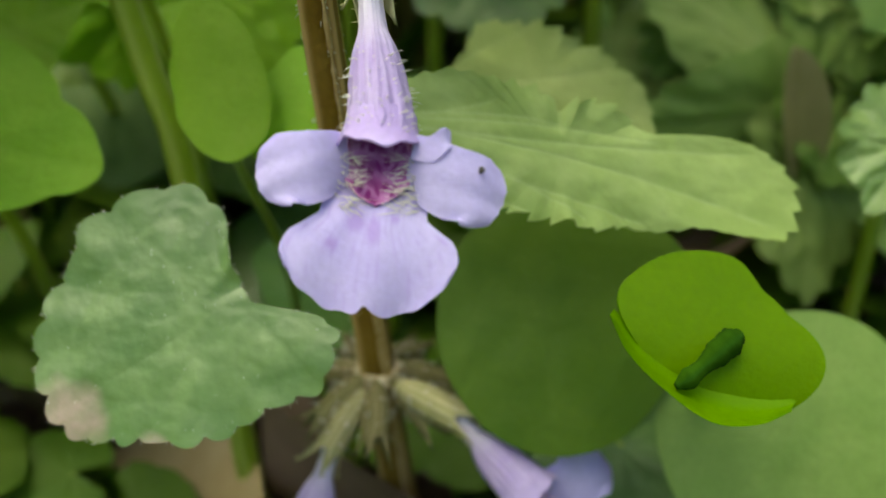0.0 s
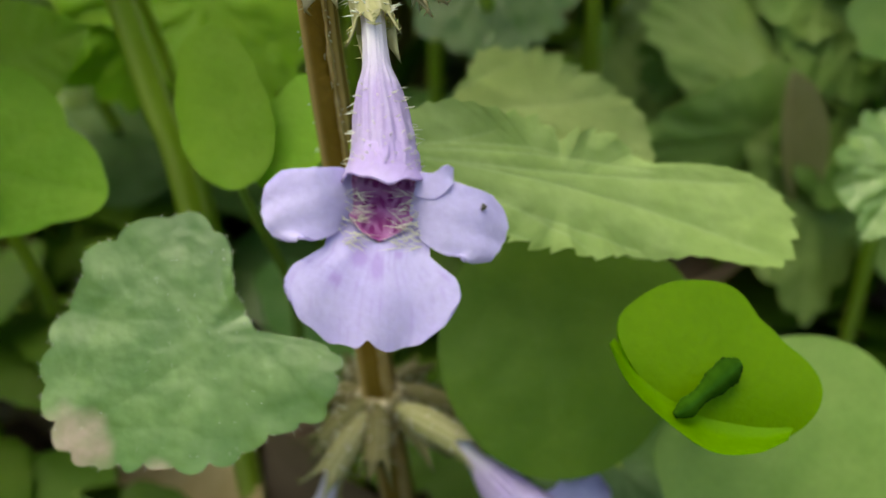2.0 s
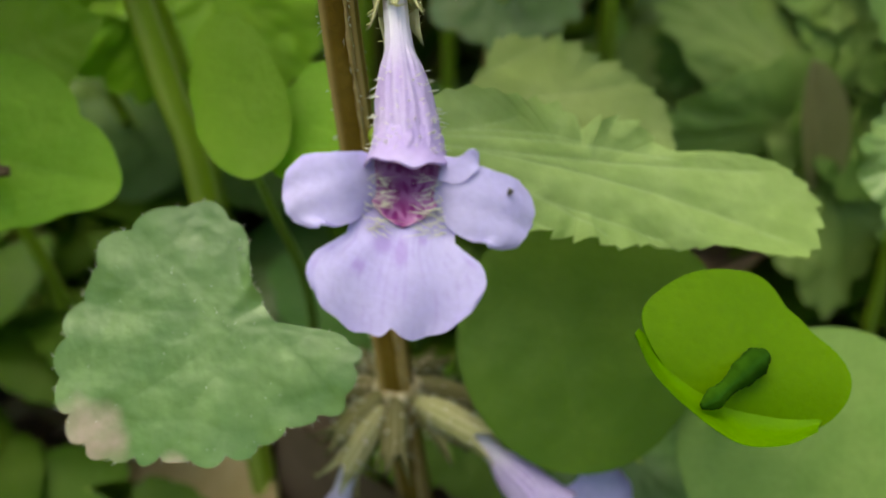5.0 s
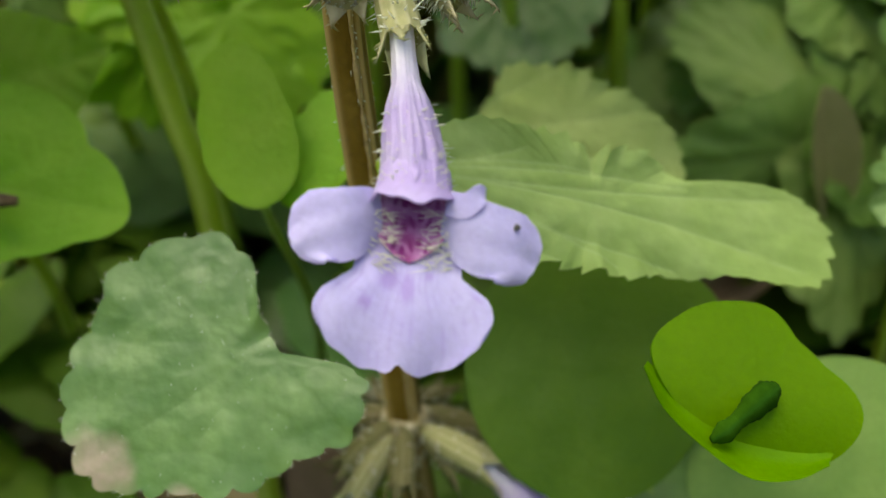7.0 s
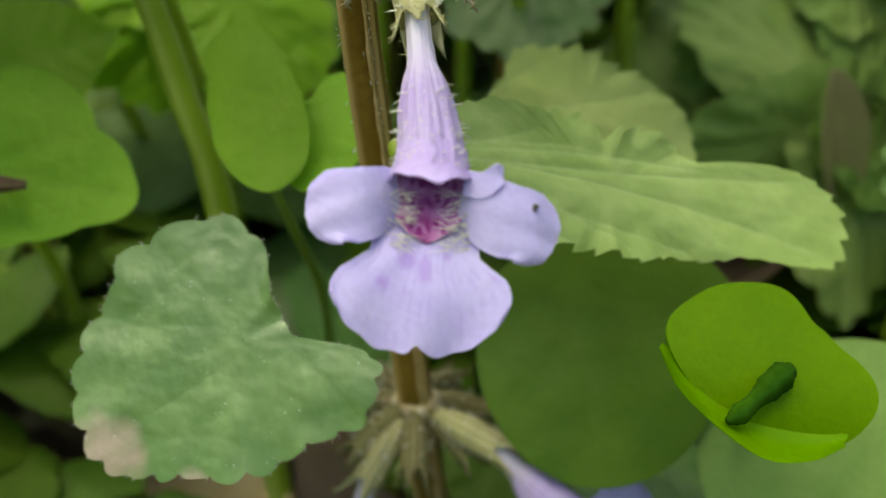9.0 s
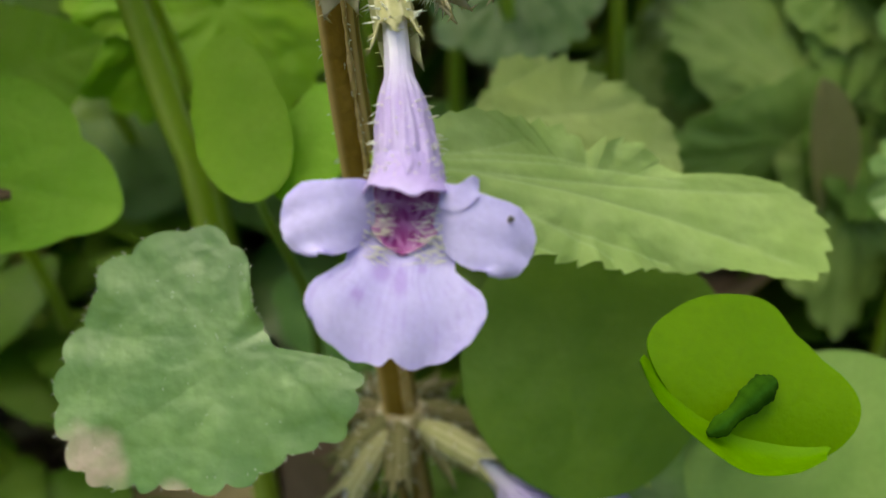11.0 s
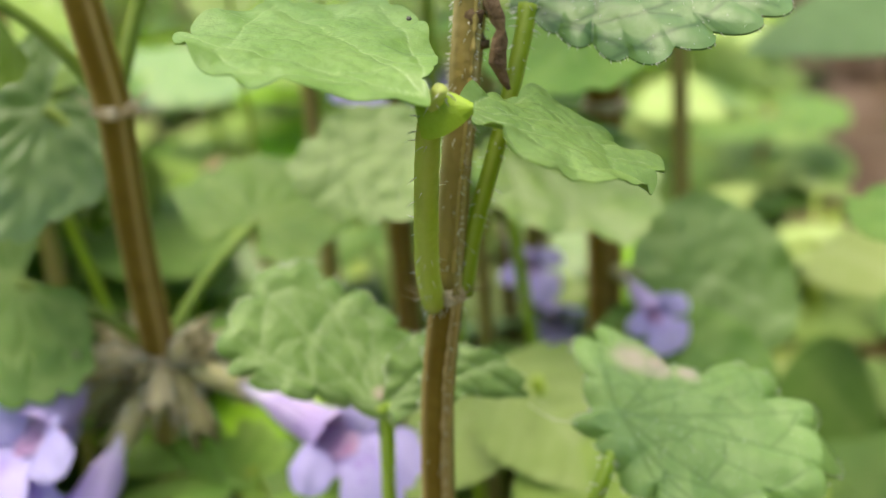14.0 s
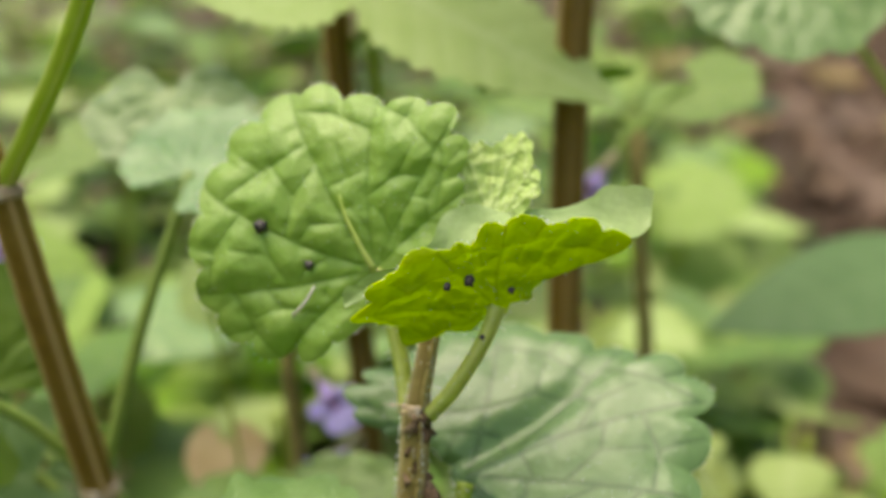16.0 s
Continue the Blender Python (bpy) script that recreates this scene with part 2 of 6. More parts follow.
def sweep(geo, points, radii, sides=12, count=24, ridge=0.0, corners=4, turn=0.0, flat=1.0, caps=True, hint=(0.2, -1, 0.1), wobble=0.0, slot=0, mark=None, seed=0, wrinkle=0.0):
    """A tube along a curve; ridge raises so many corners along it and marks them."""
    p = curve(points, count) if count > len(points) else np.asarray(points, float)
    count = len(p)
    r = np.interp(np.linspace(0, 1, count), np.linspace(0, 1, len(radii)), radii)
    d = np.gradient(p, axis=0)
    rng = np.random.RandomState(seed)
    ang = np.linspace(0, 2 * np.pi, sides, endpoint=False)
    cor = np.maximum(0, np.cos(corners * (ang - turn)))
    rows, marks = [], []
    side = unit(np.cross(d[0], hint))
    for i in range(count):
        t = unit(d[i])
        side = unit(side - t * (side @ t))
        up = np.cross(side, t)
        rad = r[i] * (1 + ridge * (cor ** 2 - 0.4)) * (1 + wobble * rng.randn())
        if wrinkle:  # fine folds along a petal tube, white towards its base; ridge highlights painted white
            k = i / (count - 1)
            fold = np.array([noise.noise(Vector((3.2 * math.cos(w) * 2.2, 3.2 * math.sin(w) * 2.2, k * 3.5 + seed))) for w in ang])
            rad = rad * (1 + wrinkle * fold * min(1, k * 3))
            tint = np.clip(np.maximum(0, 1 - k * 2.6) + np.maximum(0, fold - 0.05) * 0.35, 0, 1)
        rows.append(p[i] + np.outer(np.cos(ang) * rad, side) + np.outer(np.sin(ang) * rad * flat, up))
        marks.append(tint if wrinkle else cor ** 3 if mark is None else np.full(sides, mark(i / (count - 1))))
    faces = [(i * sides + j, i * sides + (j + 1) % sides, (i + 1) * sides + (j + 1) % sides, (i + 1) * sides + j)
             for i in range(count - 1) for j in range(sides)]
    if caps:
        faces += [tuple(range(sides))[::-1], tuple((count - 1) * sides + j for j in range(sides))]
    geo.add(np.concatenate(rows), faces, np.concatenate(marks), slot)
    return p, d, r


def bristle(geo, foot, way, length, thick, bend=(0, 0, 0), slot=0):
    """One tapering hair, bent along its length."""
    way, bend = unit(way), np.asarray(bend, float)
    a = unit(np.cross(way, (0.31, 0.77, 0.55)))
    b = np.cross(way, a)
    v = []
    for k, s in ((0, 1.0), (0.5, 0.7)):
        c = np.asarray(foot) + way * length * k + bend * length * k * k
        for q in range(3):
            w = q * 2.0944
            v.append(c + (a * math.cos(w) + b * math.sin(w)) * thick * s)
    v.append(np.asarray(foot) + way * length + bend * length)
    geo.add(v, [(0, 1, 4, 3), (1, 2, 5, 4), (2, 0, 3, 5), (3, 4, 6), (4, 5, 6), (5, 3, 6)], 0.0, slot)


def tube_hair(geo, p, d, r, count, length, thick, rng, lean=0.0, lo=0.0, hi=1.0, droop=0.0):
    for _ in range(count):
        k = rng.uniform(lo, hi) * (len(p) - 1.001)
        i = int(k)
        c = p[i] + (p[i + 1] - p[i]) * (k - i)
        t = unit(d[i])
        o = rng.randn(3)
        o = unit(o - t * (o @ t))
        bristle(geo, c + o * r[i] * 0.95, o + t * lean + rng.randn(3) * 0.2, length * rng.uniform(0.5, 1.2), thick, (0, 0, droop))


def frame_of(way, normal):
    t = unit(way)
    n = unit(np.asarray(normal, float) - t * (np.asarray(normal, float) @ t))
    return np.cross(t, n), t, n


def seg_dist(pts, segs):
    """Distance of points in the leaf's plane to the nearest vein, and that vein's thickness."""
    best, thick = np.full(len(pts), 1e9), np.zeros(len(pts))
    for a, b, w in segs:
        ab = b - a
        k = np.clip(((pts - a) @ ab) / max(ab @ ab, 1e-12), 0, 1)
        d = np.linalg.norm(pts - a - k[:, None] * ab, axis=1) / w
        hit = d < best
        best = np.where(hit, d, best)
    return best


def two_sided(geo, top, ni, nj, mark, thick, normals, closed=False):
    """A sheet of ni x nj points with an underside and an edge."""
    faces = [(i * nj + j, (i + 1) * nj + j, (i + 1) * nj + (j + 1) % nj, i * nj + (j + 1) % nj)
             for i in range(ni - 1) for j in range(nj if closed else nj - 1)]
    geo.add(top, faces, mark, 0)
    geo.add(top - normals * thick, [f[::-1] for f in faces], mark, 1)
    edge = [(ni - 1) * nj + j for j in range(nj)]
    if not closed:
        edge = [i * nj for i in range(ni)] + edge[1:] + [i * nj + nj - 1 for i in range(ni - 2, -1, -1)]
    else:
        edge.append(edge[0])
    e = np.asarray(top)[edge]
    k = len(edge)
    under = (np.asarray(top) - normals * thick)[edge]
    geo.add(np.vstack([e, under]), [(a, a + k, a + k + 1, a + 1) for a in range(k - 1)], 0.0, 0)


def sheet_normals(top, ni, nj):
    g = top.reshape(ni, nj, 3)
    n = np.cross(np.gradient(g, axis=0), np.gradient(g, axis=1)).reshape(-1, 3)
    return n / np.maximum(np.linalg.norm(n, axis=1), 1e-12)[:, None]


def fan_leaf(parent, base, tip, normal, width, mats, seed=0, ni=26, nj=90, teeth=17, tooth=0.10, reach=152, cup=0.0, fold=0.0, droop=0.0,
             wave=0.0, bulge=0.03, thick=0.012, back=0.52, lobes=None, hairs=0, vein_w=1.0, name="leaf_blade", label="", veins=True, curl=None, skew=0.0, quilt=0.0, dry=(), hinge=None, reach_left=None, ease=0.0):
    """A kidney-shaped, scalloped leaf with veins that fan out from its stalk, and puckers between them."""
    rng = np.random.RandomState(seed)
    S, T, N = frame_of(np.asarray(tip, float) - base, normal)
    L = np.linalg.norm(np.asarray(tip, float) - base)
    th = np.linspace(-radians(reach_left or reach), radians(reach), nj)
    q = np.abs(th) / radians(reach)
    if lobes:
        R = L * lobes(th)
    else:
        R = L * (1 - (1 - back) * q ** 1.7)
        ph = th / (2 * radians(reach)) * teeth
        ph = ph + 0.25 * np.interp(ph, np.linspace(-teeth / 2, teeth / 2, 12), rng.randn(12))
        R = R * (1 - tooth + tooth * np.abs(np.cos(np.pi * ph)) ** 0.55 * (1 + 0.25 * np.sin(ph * 2.3 + seed)))
        R = R * (1 + 0.035 * np.sin(3 * th + seed) + 0.02 * np.sin(7 * th + seed * 2))
    R = R * (1 - ease * np.where(th > 0, th / radians(reach), -th / radians(reach_left or reach)) ** 8)
    sx = width / (2 * np.max(R * np.abs(np.sin(th)))) if width else 1.0
    rad = np.linspace(0.0, 1.0, ni) ** 0.85
    s = np.outer(rad, R * np.sin(th) * sx)
    t = np.outer(rad, R * np.cos(th)) + skew * s
    pts = np.stack([s.ravel(), t.ravel()], 1)
    segs = []
    mains = [0, 34, -34, 70, -70, 108, -108, 138, -138] if veins else [0, 50, -50, 100, -100]
    for k, deg in enumerate(mains):
        deg += rng.uniform(-3, 3) * (quilt == 0)
        if deg > reach - 6 or deg < 6 - (reach_left or reach):
            continue
        Rm = np.interp(radians(deg), th, R) * (0.96 if k else 0.98)
        e = np.array([math.sin(radians(deg)) * sx, math.cos(radians(deg))]) * Rm
        bend = np.array([e[1], -e[0]]) * 0.05 * (-1 if deg > 0 else 1) * (k > 0)
        mid = e * 0.5 + bend
        segs += [(np.zeros(2), mid, 1.0), (mid, e, 0.75)]
        if veins and not quilt:
            for u in (0.42, 0.7):
                for sg in (-1, 1):
                    if rng.rand() < 0.12:
                        continue
                    uu = u + rng.uniform(-0.06, 0.06)
                    a = (mid * uu * 2) if uu < 0.5 else mid + (e - mid) * (uu * 2 - 1)
                    w = math.atan2(e[0], e[1]) + sg * radians(rng.uniform(32, 50))
                    ln = Rm * rng.uniform(0.24, 0.36) * (1.1 - 0.5 * uu)
                    b = a + np.array([math.sin(w), math.cos(w)]) * ln
                    segs.append((a, b, 0.5))
                    w2 = w + sg * radians(-45)
                    segs.append((b, b + np.array([math.sin(w2), math.cos(w2)]) * ln * 0.6, 0.4))
    d = seg_dist(pts, segs)
    rr = np.repeat(rad, nj)
    tt = np.tile(th, ni)
    h = bulge * (1 - np.exp(-(d / (0.085 * L)) ** 1.4)) * (0.35 + 0.65 * np.minimum(rr * 3, 1))
    h += bulge * (0.5 if not quilt else 0.2) * np.array([noise.noise(Vector((a * 6 / L, b * 6 / L, seed))) for a, b in pts]) if veins else 0
    h += cup * rr ** 2 * L + fold * np.abs(pts[:, 0]) + droop * np.sign(pts[:, 1]) * pts[:, 1] ** 2 / L
    h += wave * L * rr ** 2 * (np.sin(tt * 4 + seed) * 0.6 + np.sin(tt * 9 + seed * 3) * 0.4)
    if quilt:
        seeds = []
        rays = sorted(x for x in mains if -(reach_left or reach) + 6 < x < reach - 6)
        rays = [-(reach_left or reach), *rays, reach]
        for q0, split in ((0.26, 1), (0.45, 1), (0.62, 1), (0.78, 2), (0.93, 2)):
            for r0, r1 in zip(rays, rays[1:]):
                for c0 in range(split):
                    a2 = radians(r0 + (r1 - r0) * (c0 + 0.5) / split) + rng.uniform(-0.05, 0.05)
                    k2 = (q0 + rng.uniform(-0.07, 0.07)) * np.interp(a2, th, R)
                    seeds.append((math.sin(a2) * k2 * sx, math.cos(a2) * k2))
        dd = np.sort(np.linalg.norm(pts[:, None, :] - np.array(seeds)[None], axis=2), axis=1)
        cell = (dd[:, 1] - dd[:, 0]) / L
        h += quilt * L * (0.62 * (1 - np.exp(-cell / 0.03)) + 0.38 * np.maximum(0, 1 - (dd[:, 0] / (0.2 * L)) ** 2)) * np.minimum(rr * 4, 1) * (1.1 - 0.45 * rr)
    if curl:
        h += curl(pts[:, 0] / L, pts[:, 1] / L) * L
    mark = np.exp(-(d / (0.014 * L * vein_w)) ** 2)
    if quilt:
        mark = np.maximum(mark, 0.55 * np.exp(-(cell / 0.015) ** 2) * np.minimum(rr * 3, 1))
    px = pts[:, 0]
    if hinge:  # the right half folded back along the midrib
        h = h - np.maximum(px, 0) * math.sqrt(1 - hinge * hinge)
        px = np.where(px > 0, px * hinge, px)
    top = np.asarray(base, float) + np.outer(px, S) + np.outer(pts[:, 1], T) + np.outer(h, N)
    g = Geo()
    two_sided(g, top, ni, nj, mark, thick, np.broadcast_to(N, top.shape))
    blade = part(name, g, mats, parent, label)
    if dry:
        amount = np.zeros(g.n)
        for ds, dt, dr in dry:
            wob = 1 + 0.35 * np.array([noise.noise(Vector((a * 9 / L, b * 9 / L, 5))) for a, b in pts])
            amount[:len(top)] = np.maximum(amount[:len(top)], np.clip(1.6 - 1.6 * np.hypot(pts[:, 0] / L - ds, pts[:, 1] / L - dt) / dr * wob, 0, 1))
        blade.data.attributes.new("dry", 'FLOAT', 'POINT').data.foreach_set("value", amount.astype(np.float32))
    if hairs:
        hg = Geo()
        edge = top[(ni - 1) * nj:]
        for _ in range(hairs):
            i = rng.randint(1, nj - 1)
            o = unit(edge[i] - np.asarray(base, float))
            bristle(hg, edge[i], o + 0.5 * rng.randn(3), 0.034 * rng.uniform(0.4, 1.1), 0.0024)
        for _ in range(hairs):
            i = rng.randint(nj * 4, len(top) - nj)
            bristle(hg, top[i], N + 0.6 * rng.randn(3), 0.022 * rng.uniform(0.4, 1.1), 0.0026)
        part("fringe", hg, M_HAIR, blade, "short pale leaf hairs")
    return blade


def formed_leaf(parent, base, tip, normal, form, mats, center=(0.0, 0.0), mains=(), seed=0, ni=60, nj=260, tooth=0.0, saw=0.0, saw_depth=0.0, quilt=0.0, bulge=0.0,
                wave=0.0, curl=None, thick=0.012, hairs=0, vein_w=1.0, cross=4, dry=(), name="leaf_blade", label="", soft=5.0, hair=0.034, rim=0.0):
    """A leaf whose outline is given by its lobes, (degrees, reach) round a point of its plane; main veins leave the base as (degrees, length), cross
    veins join them in chevrons, the cells between them puff up by quilt, and the edge rolls under by rim."""
    rng = np.random.RandomState(seed)
    S, T, N = frame_of(np.asarray(tip, float) - base, normal)
    deg, reach = np.array(form, float).T
    n0 = len(deg)
    deg3 = np.concatenate([deg - 360, deg, deg + 360])
    fine = np.linspace(-180, 180, 721)[:-1]
    env = np.interp(fine, deg3, np.tile(reach, 3))
    kern = np.exp(-(np.arange(-40, 41) * 0.5 / soft) ** 2)
    env = np.convolve(np.concatenate([env[-40:], env, env[:40]]), kern / kern.sum(), "valid")
    th = np.linspace(-180, 180, nj, endpoint=False)
    R = np.interp(th, fine, env, period=360)
    if tooth:
        ph = np.interp(th, deg3, np.arange(3 * n0))
        R = R * (1 + tooth * 0.35 - tooth * (1 - np.abs(np.cos(np.pi * ph)) ** 0.6) * (1 + 0.3 * np.sin(ph * 2.3 + seed)))
    th = np.radians(th)
    size = float(np.mean(R))
    if saw:
        arc = np.cumsum(np.hypot(np.diff(R * np.sin(th), prepend=0), np.diff(R * np.cos(th), prepend=0)))
        R = R + saw_depth * (((arc / saw) % 1.0) - 0.5) * (0.8 + 0.4 * np.sin(arc * 3 + seed))
    rad = np.maximum(np.linspace(0, 1, ni) ** 0.8, 0.002)
    pts = np.stack([np.outer(rad, R * np.sin(th)).ravel() + center[0], np.outer(rad, R * np.cos(th)).ravel() + center[1]], 1)
    rr, tt = np.repeat(rad, nj), np.tile(th, ni)
    segs, rays = [], []
    for a, ln in sorted(mains):
        w = radians(a)
        e, sd = np.array((math.sin(w), math.cos(w))) * ln, np.array((math.cos(w), -math.sin(w))) * ln * rng.uniform(-0.05, 0.05)
        rays.append(lambda q, e=e, sd=sd: e * q + sd * 4 * q * (1 - q))
        segs += [(rays[-1](u), rays[-1](u + 0.2), 1.0 - 0.5 * u) for u in (0, 0.2, 0.4, 0.6, 0.8)]
    order = sorted(mains)
    for k in range(len(order) - 1):
        gap = order[k + 1][0] - order[k][0]
        if gap > 75 or not cross:
            continue
        mid = radians((order[k][0] + order[k + 1][0]) / 2)
        way, ln = np.array((math.sin(mid), math.cos(mid))), (order[k][1] + order[k + 1][1]) / 2
        lean = rng.choice((-1, 1))
        for q in np.linspace(0.3, 0.84, cross) + rng.uniform(-0.06, 0.06, cross):
            a, b = rays[k](q + lean * 0.07 + rng.uniform(-0.04, 0.04)), rays[k + 1](q - lean * 0.07 + rng.uniform(-0.04, 0.04))
            m = (a + b) / 2 + way * ln * rng.uniform(0.0, 0.09)
            segs += [(a, m, 0.6), (m, b, 0.6)]
            if gap > 20 and q > 0.5:
                segs.append((m, m + way * ln * 0.2 + np.array((way[1], -way[0])) * ln * rng.uniform(-0.05, 0.05), 0.45))
            lean = -lean
    d, groove, hollow = np.full(len(pts), 9.0), np.ones(len(pts)), np.ones(len(pts))
    for a, b, w in segs:
        far = seg_dist(pts, [(a, b, 1.0)])
        d = np.minimum(d, far / w)
        groove *= 1 - w * np.exp(-far / (0.035 * size))
        hollow *= 1 - 0.9 * w * np.exp(-(far / (0.11 * size)) ** 2)
    h = quilt * (0.4 * groove + 0.6 * hollow) * (0.4 + 0.6 * np.minimum(np.hypot(*pts.T) / (0.4 * size), 1))
    h = h + bulge * np.array([noise.noise(Vector((a * 4 / size, b * 4 / size, seed))) + 0.5 * noise.noise(Vector((a * 11 / size, b * 11 / size, seed + 3))) for a, b in pts])
    h = h + wave * rr ** 3 * (np.sin(tt * 5 + seed) * 0.6 + np.sin(tt * 11 + seed * 3) * 0.4)
    h = h - rim * np.maximum(0, rr - 0.82) ** 1.5 * 13
    if curl:
        h = h + curl(pts[:, 0], pts[:, 1])
    # Marks the veins; with a dark mark colour this paints their groove shade.
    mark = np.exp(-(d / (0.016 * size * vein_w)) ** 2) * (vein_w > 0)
    top = np.asarray(base, float) + np.outer(pts[:, 0], S) + np.outer(pts[:, 1], T) + np.outer(h, N)
    g = Geo()
    two_sided(g, top, ni, nj, mark, thick, np.broadcast_to(N, top.shape), True)
    blade = part(name, g, mats, parent, label)
    if dry:
        amount = np.zeros(g.n)
        wob = 1 + 0.35 * np.array([noise.noise(Vector((a * 9, b * 9, 5))) for a, b in pts])
        for ds, dt, dr in dry:
            amount[:len(top)] = np.maximum(amount[:len(top)], np.clip(1.6 - 1.6 * np.hypot(pts[:, 0] - ds, pts[:, 1] - dt) / dr * wob, 0, 1))
        blade.data.attributes.new("dry", 'FLOAT', 'POINT').data.foreach_set("value", amount.astype(np.float32))
    if hairs:
        hg = Geo()
        edge = top[(ni - 1) * nj:]
        mid = edge.mean(0)
        for _ in range(hairs):
            i = rng.randint(nj)
            bristle(hg, edge[i], unit(edge[i] - mid) + 0.5 * rng.randn(3), hair * rng.uniform(0.4, 1.1), 0.0024)
        for _ in range(hairs):
            i = rng.randint(nj * 4, len(top) - nj)
            bristle(hg, top[i], N + 0.6 * rng.randn(3), hair * 0.6 * rng.uniform(0.4, 1.1), 0.0019)
        part("fringe", hg, M_HAIR, blade, "short pale leaf hairs")
    return blade


def flap(parent, inner, outer, mats, name="leaf_lobe", ni=14, nj=40, sag=0.0, normal=(0, -0.6, 0.8), label="", frill=0.0):
    """A lobe between two edges of a folded leaf."""
    a, b = curve(inner, nj), curve(outer, nj)
    k = np.linspace(0, 1, ni)[:, None, None]
    n = unit(normal)
    top = (a[None] * (1 - k) + b[None] * k - sag * np.sin(np.pi * k) * n)
    u = np.linspace(0, 1, nj)[None, :, None]
    top = (top + frill * k ** 2 * (np.abs(np.sin(u * 28)) - 0.5) * unit(b.mean(0) - a.mean(0)) + frill * 0.6 * k * np.sin(u * 41) * n).reshape(-1, 3)
    g = Geo()
    two_sided(g, top, ni, nj, 0.0, 0.014, np.broadcast_to(n, top.shape))
    return part(name, g, mats, parent, label)


def strip_leaf(parent, base, tip, normal, width, mats, profile, seed=0, ni=60, nj=17, teeth=0, tooth=0.0, laterals=7, cup=0.0, fold=0.0, droop=0.0,
               wave=0.0, bulge=0.02, thick=0.012, name="leaf_blade", label="", vein_w=1.0, side_bend=0.0, slant=0.7, halves=(1.0, 1.0), rake=0.0):
    """A leaf along a midrib; profile gives the half width from 0 to 1 along it."""
    rng = np.random.RandomState(seed)
    S, T, N = frame_of(np.asarray(tip, float) - base, normal)
    L = np.linalg.norm(np.asarray(tip, float) - base)
    u = np.linspace(0, 1, ni)
    w = profile(u) * width / 2
    v = np.linspace(-1, 1, nj)
    saw = (u * teeth) % 1.0 if teeth else np.zeros(ni)
    s = np.outer(w, v) * np.where(v < 0, halves[0], halves[1])[None, :]
    t = np.repeat(u[:, None] * L, nj, 1)
    if teeth:
        reach = np.abs(v)[None, :] ** 6
        s = s * (1 + tooth * (saw - 0.5)[:, None] * reach * (1 + 0.3 * np.sin(u * 9 + seed))[:, None])
        t = t + (tooth * 0.5 * width * (0.5 - saw) * 0.5)[:, None] * reach
    t = t + rake * np.abs(s)
    s = s + side_bend * (u ** 2)[:, None] * L
    pts = np.stack([s.ravel(), t.ravel()], 1)
    mid = np.stack([side_bend * u ** 2 * L, u * L], 1)
    segs = [(mid[i], mid[min(i + 6, ni - 1)], 1.0) for i in range(0, ni - 1, 6)]
    for k in range(laterals):
        for sg in (-1, 1):
            uu = 0.06 + 0.82 * (k + rng.uniform(-0.2, 0.2)) / max(laterals, 1)
            uu = min(max(uu, 0.01), 0.9)
            a = np.array([side_bend * uu ** 2 * L, uu * L])
            e = min(uu + 0.16, 0.99)
            we = np.interp(e, u, w)
            segs.append((a, a + np.array([sg * we * 0.95, we * slant]), 0.55))
    d = seg_dist(pts, segs)
    vv = np.tile(v, ni)
    uu = np.repeat(u, nj)
    h = bulge * (1 - np.exp(-(d / (0.05 * L)) ** 1.4)) + fold * np.abs(pts[:, 0] - side_bend * uu ** 2 * L) + cup * vv ** 2 * width + droop * uu ** 2 * L
    h += wave * width * np.abs(vv) ** 2 * np.sin(uu * 11 + seed + vv)
    mark = np.exp(-(d / (0.010 * L * vein_w)) ** 2) * (vein_w > 0.1)
    top = np.asarray(base, float) + np.outer(pts[:, 0], S) + np.outer(pts[:, 1], T) + np.outer(h, N)
    g = Geo()
    two_sided(g, top, ni, nj, mark, thick, np.broadcast_to(N, top.shape))
    return part(name, g, mats, parent, label)


def stalk(parent, points, radii, mat, name="petiole", hairs=0, seed=0, ridge=0.12, corners=3, sides=10, count=22, length=0.05, label=""):
    g = Geo()
    p, d, r = sweep(g, points, radii, sides, count, ridge, corners, seed=seed, wobble=0.015)
    ob = part(name, g, mat, parent, label)
    if hairs:
        hg = Geo()
        tube_hair(hg, p, d, r, hairs, length, 0.0035, np.random.RandomState(seed), 0.0, droop=-0.2)
        part("fringe", hg, M_HAIR, ob, "fine pale stalk hairs")
    return ob


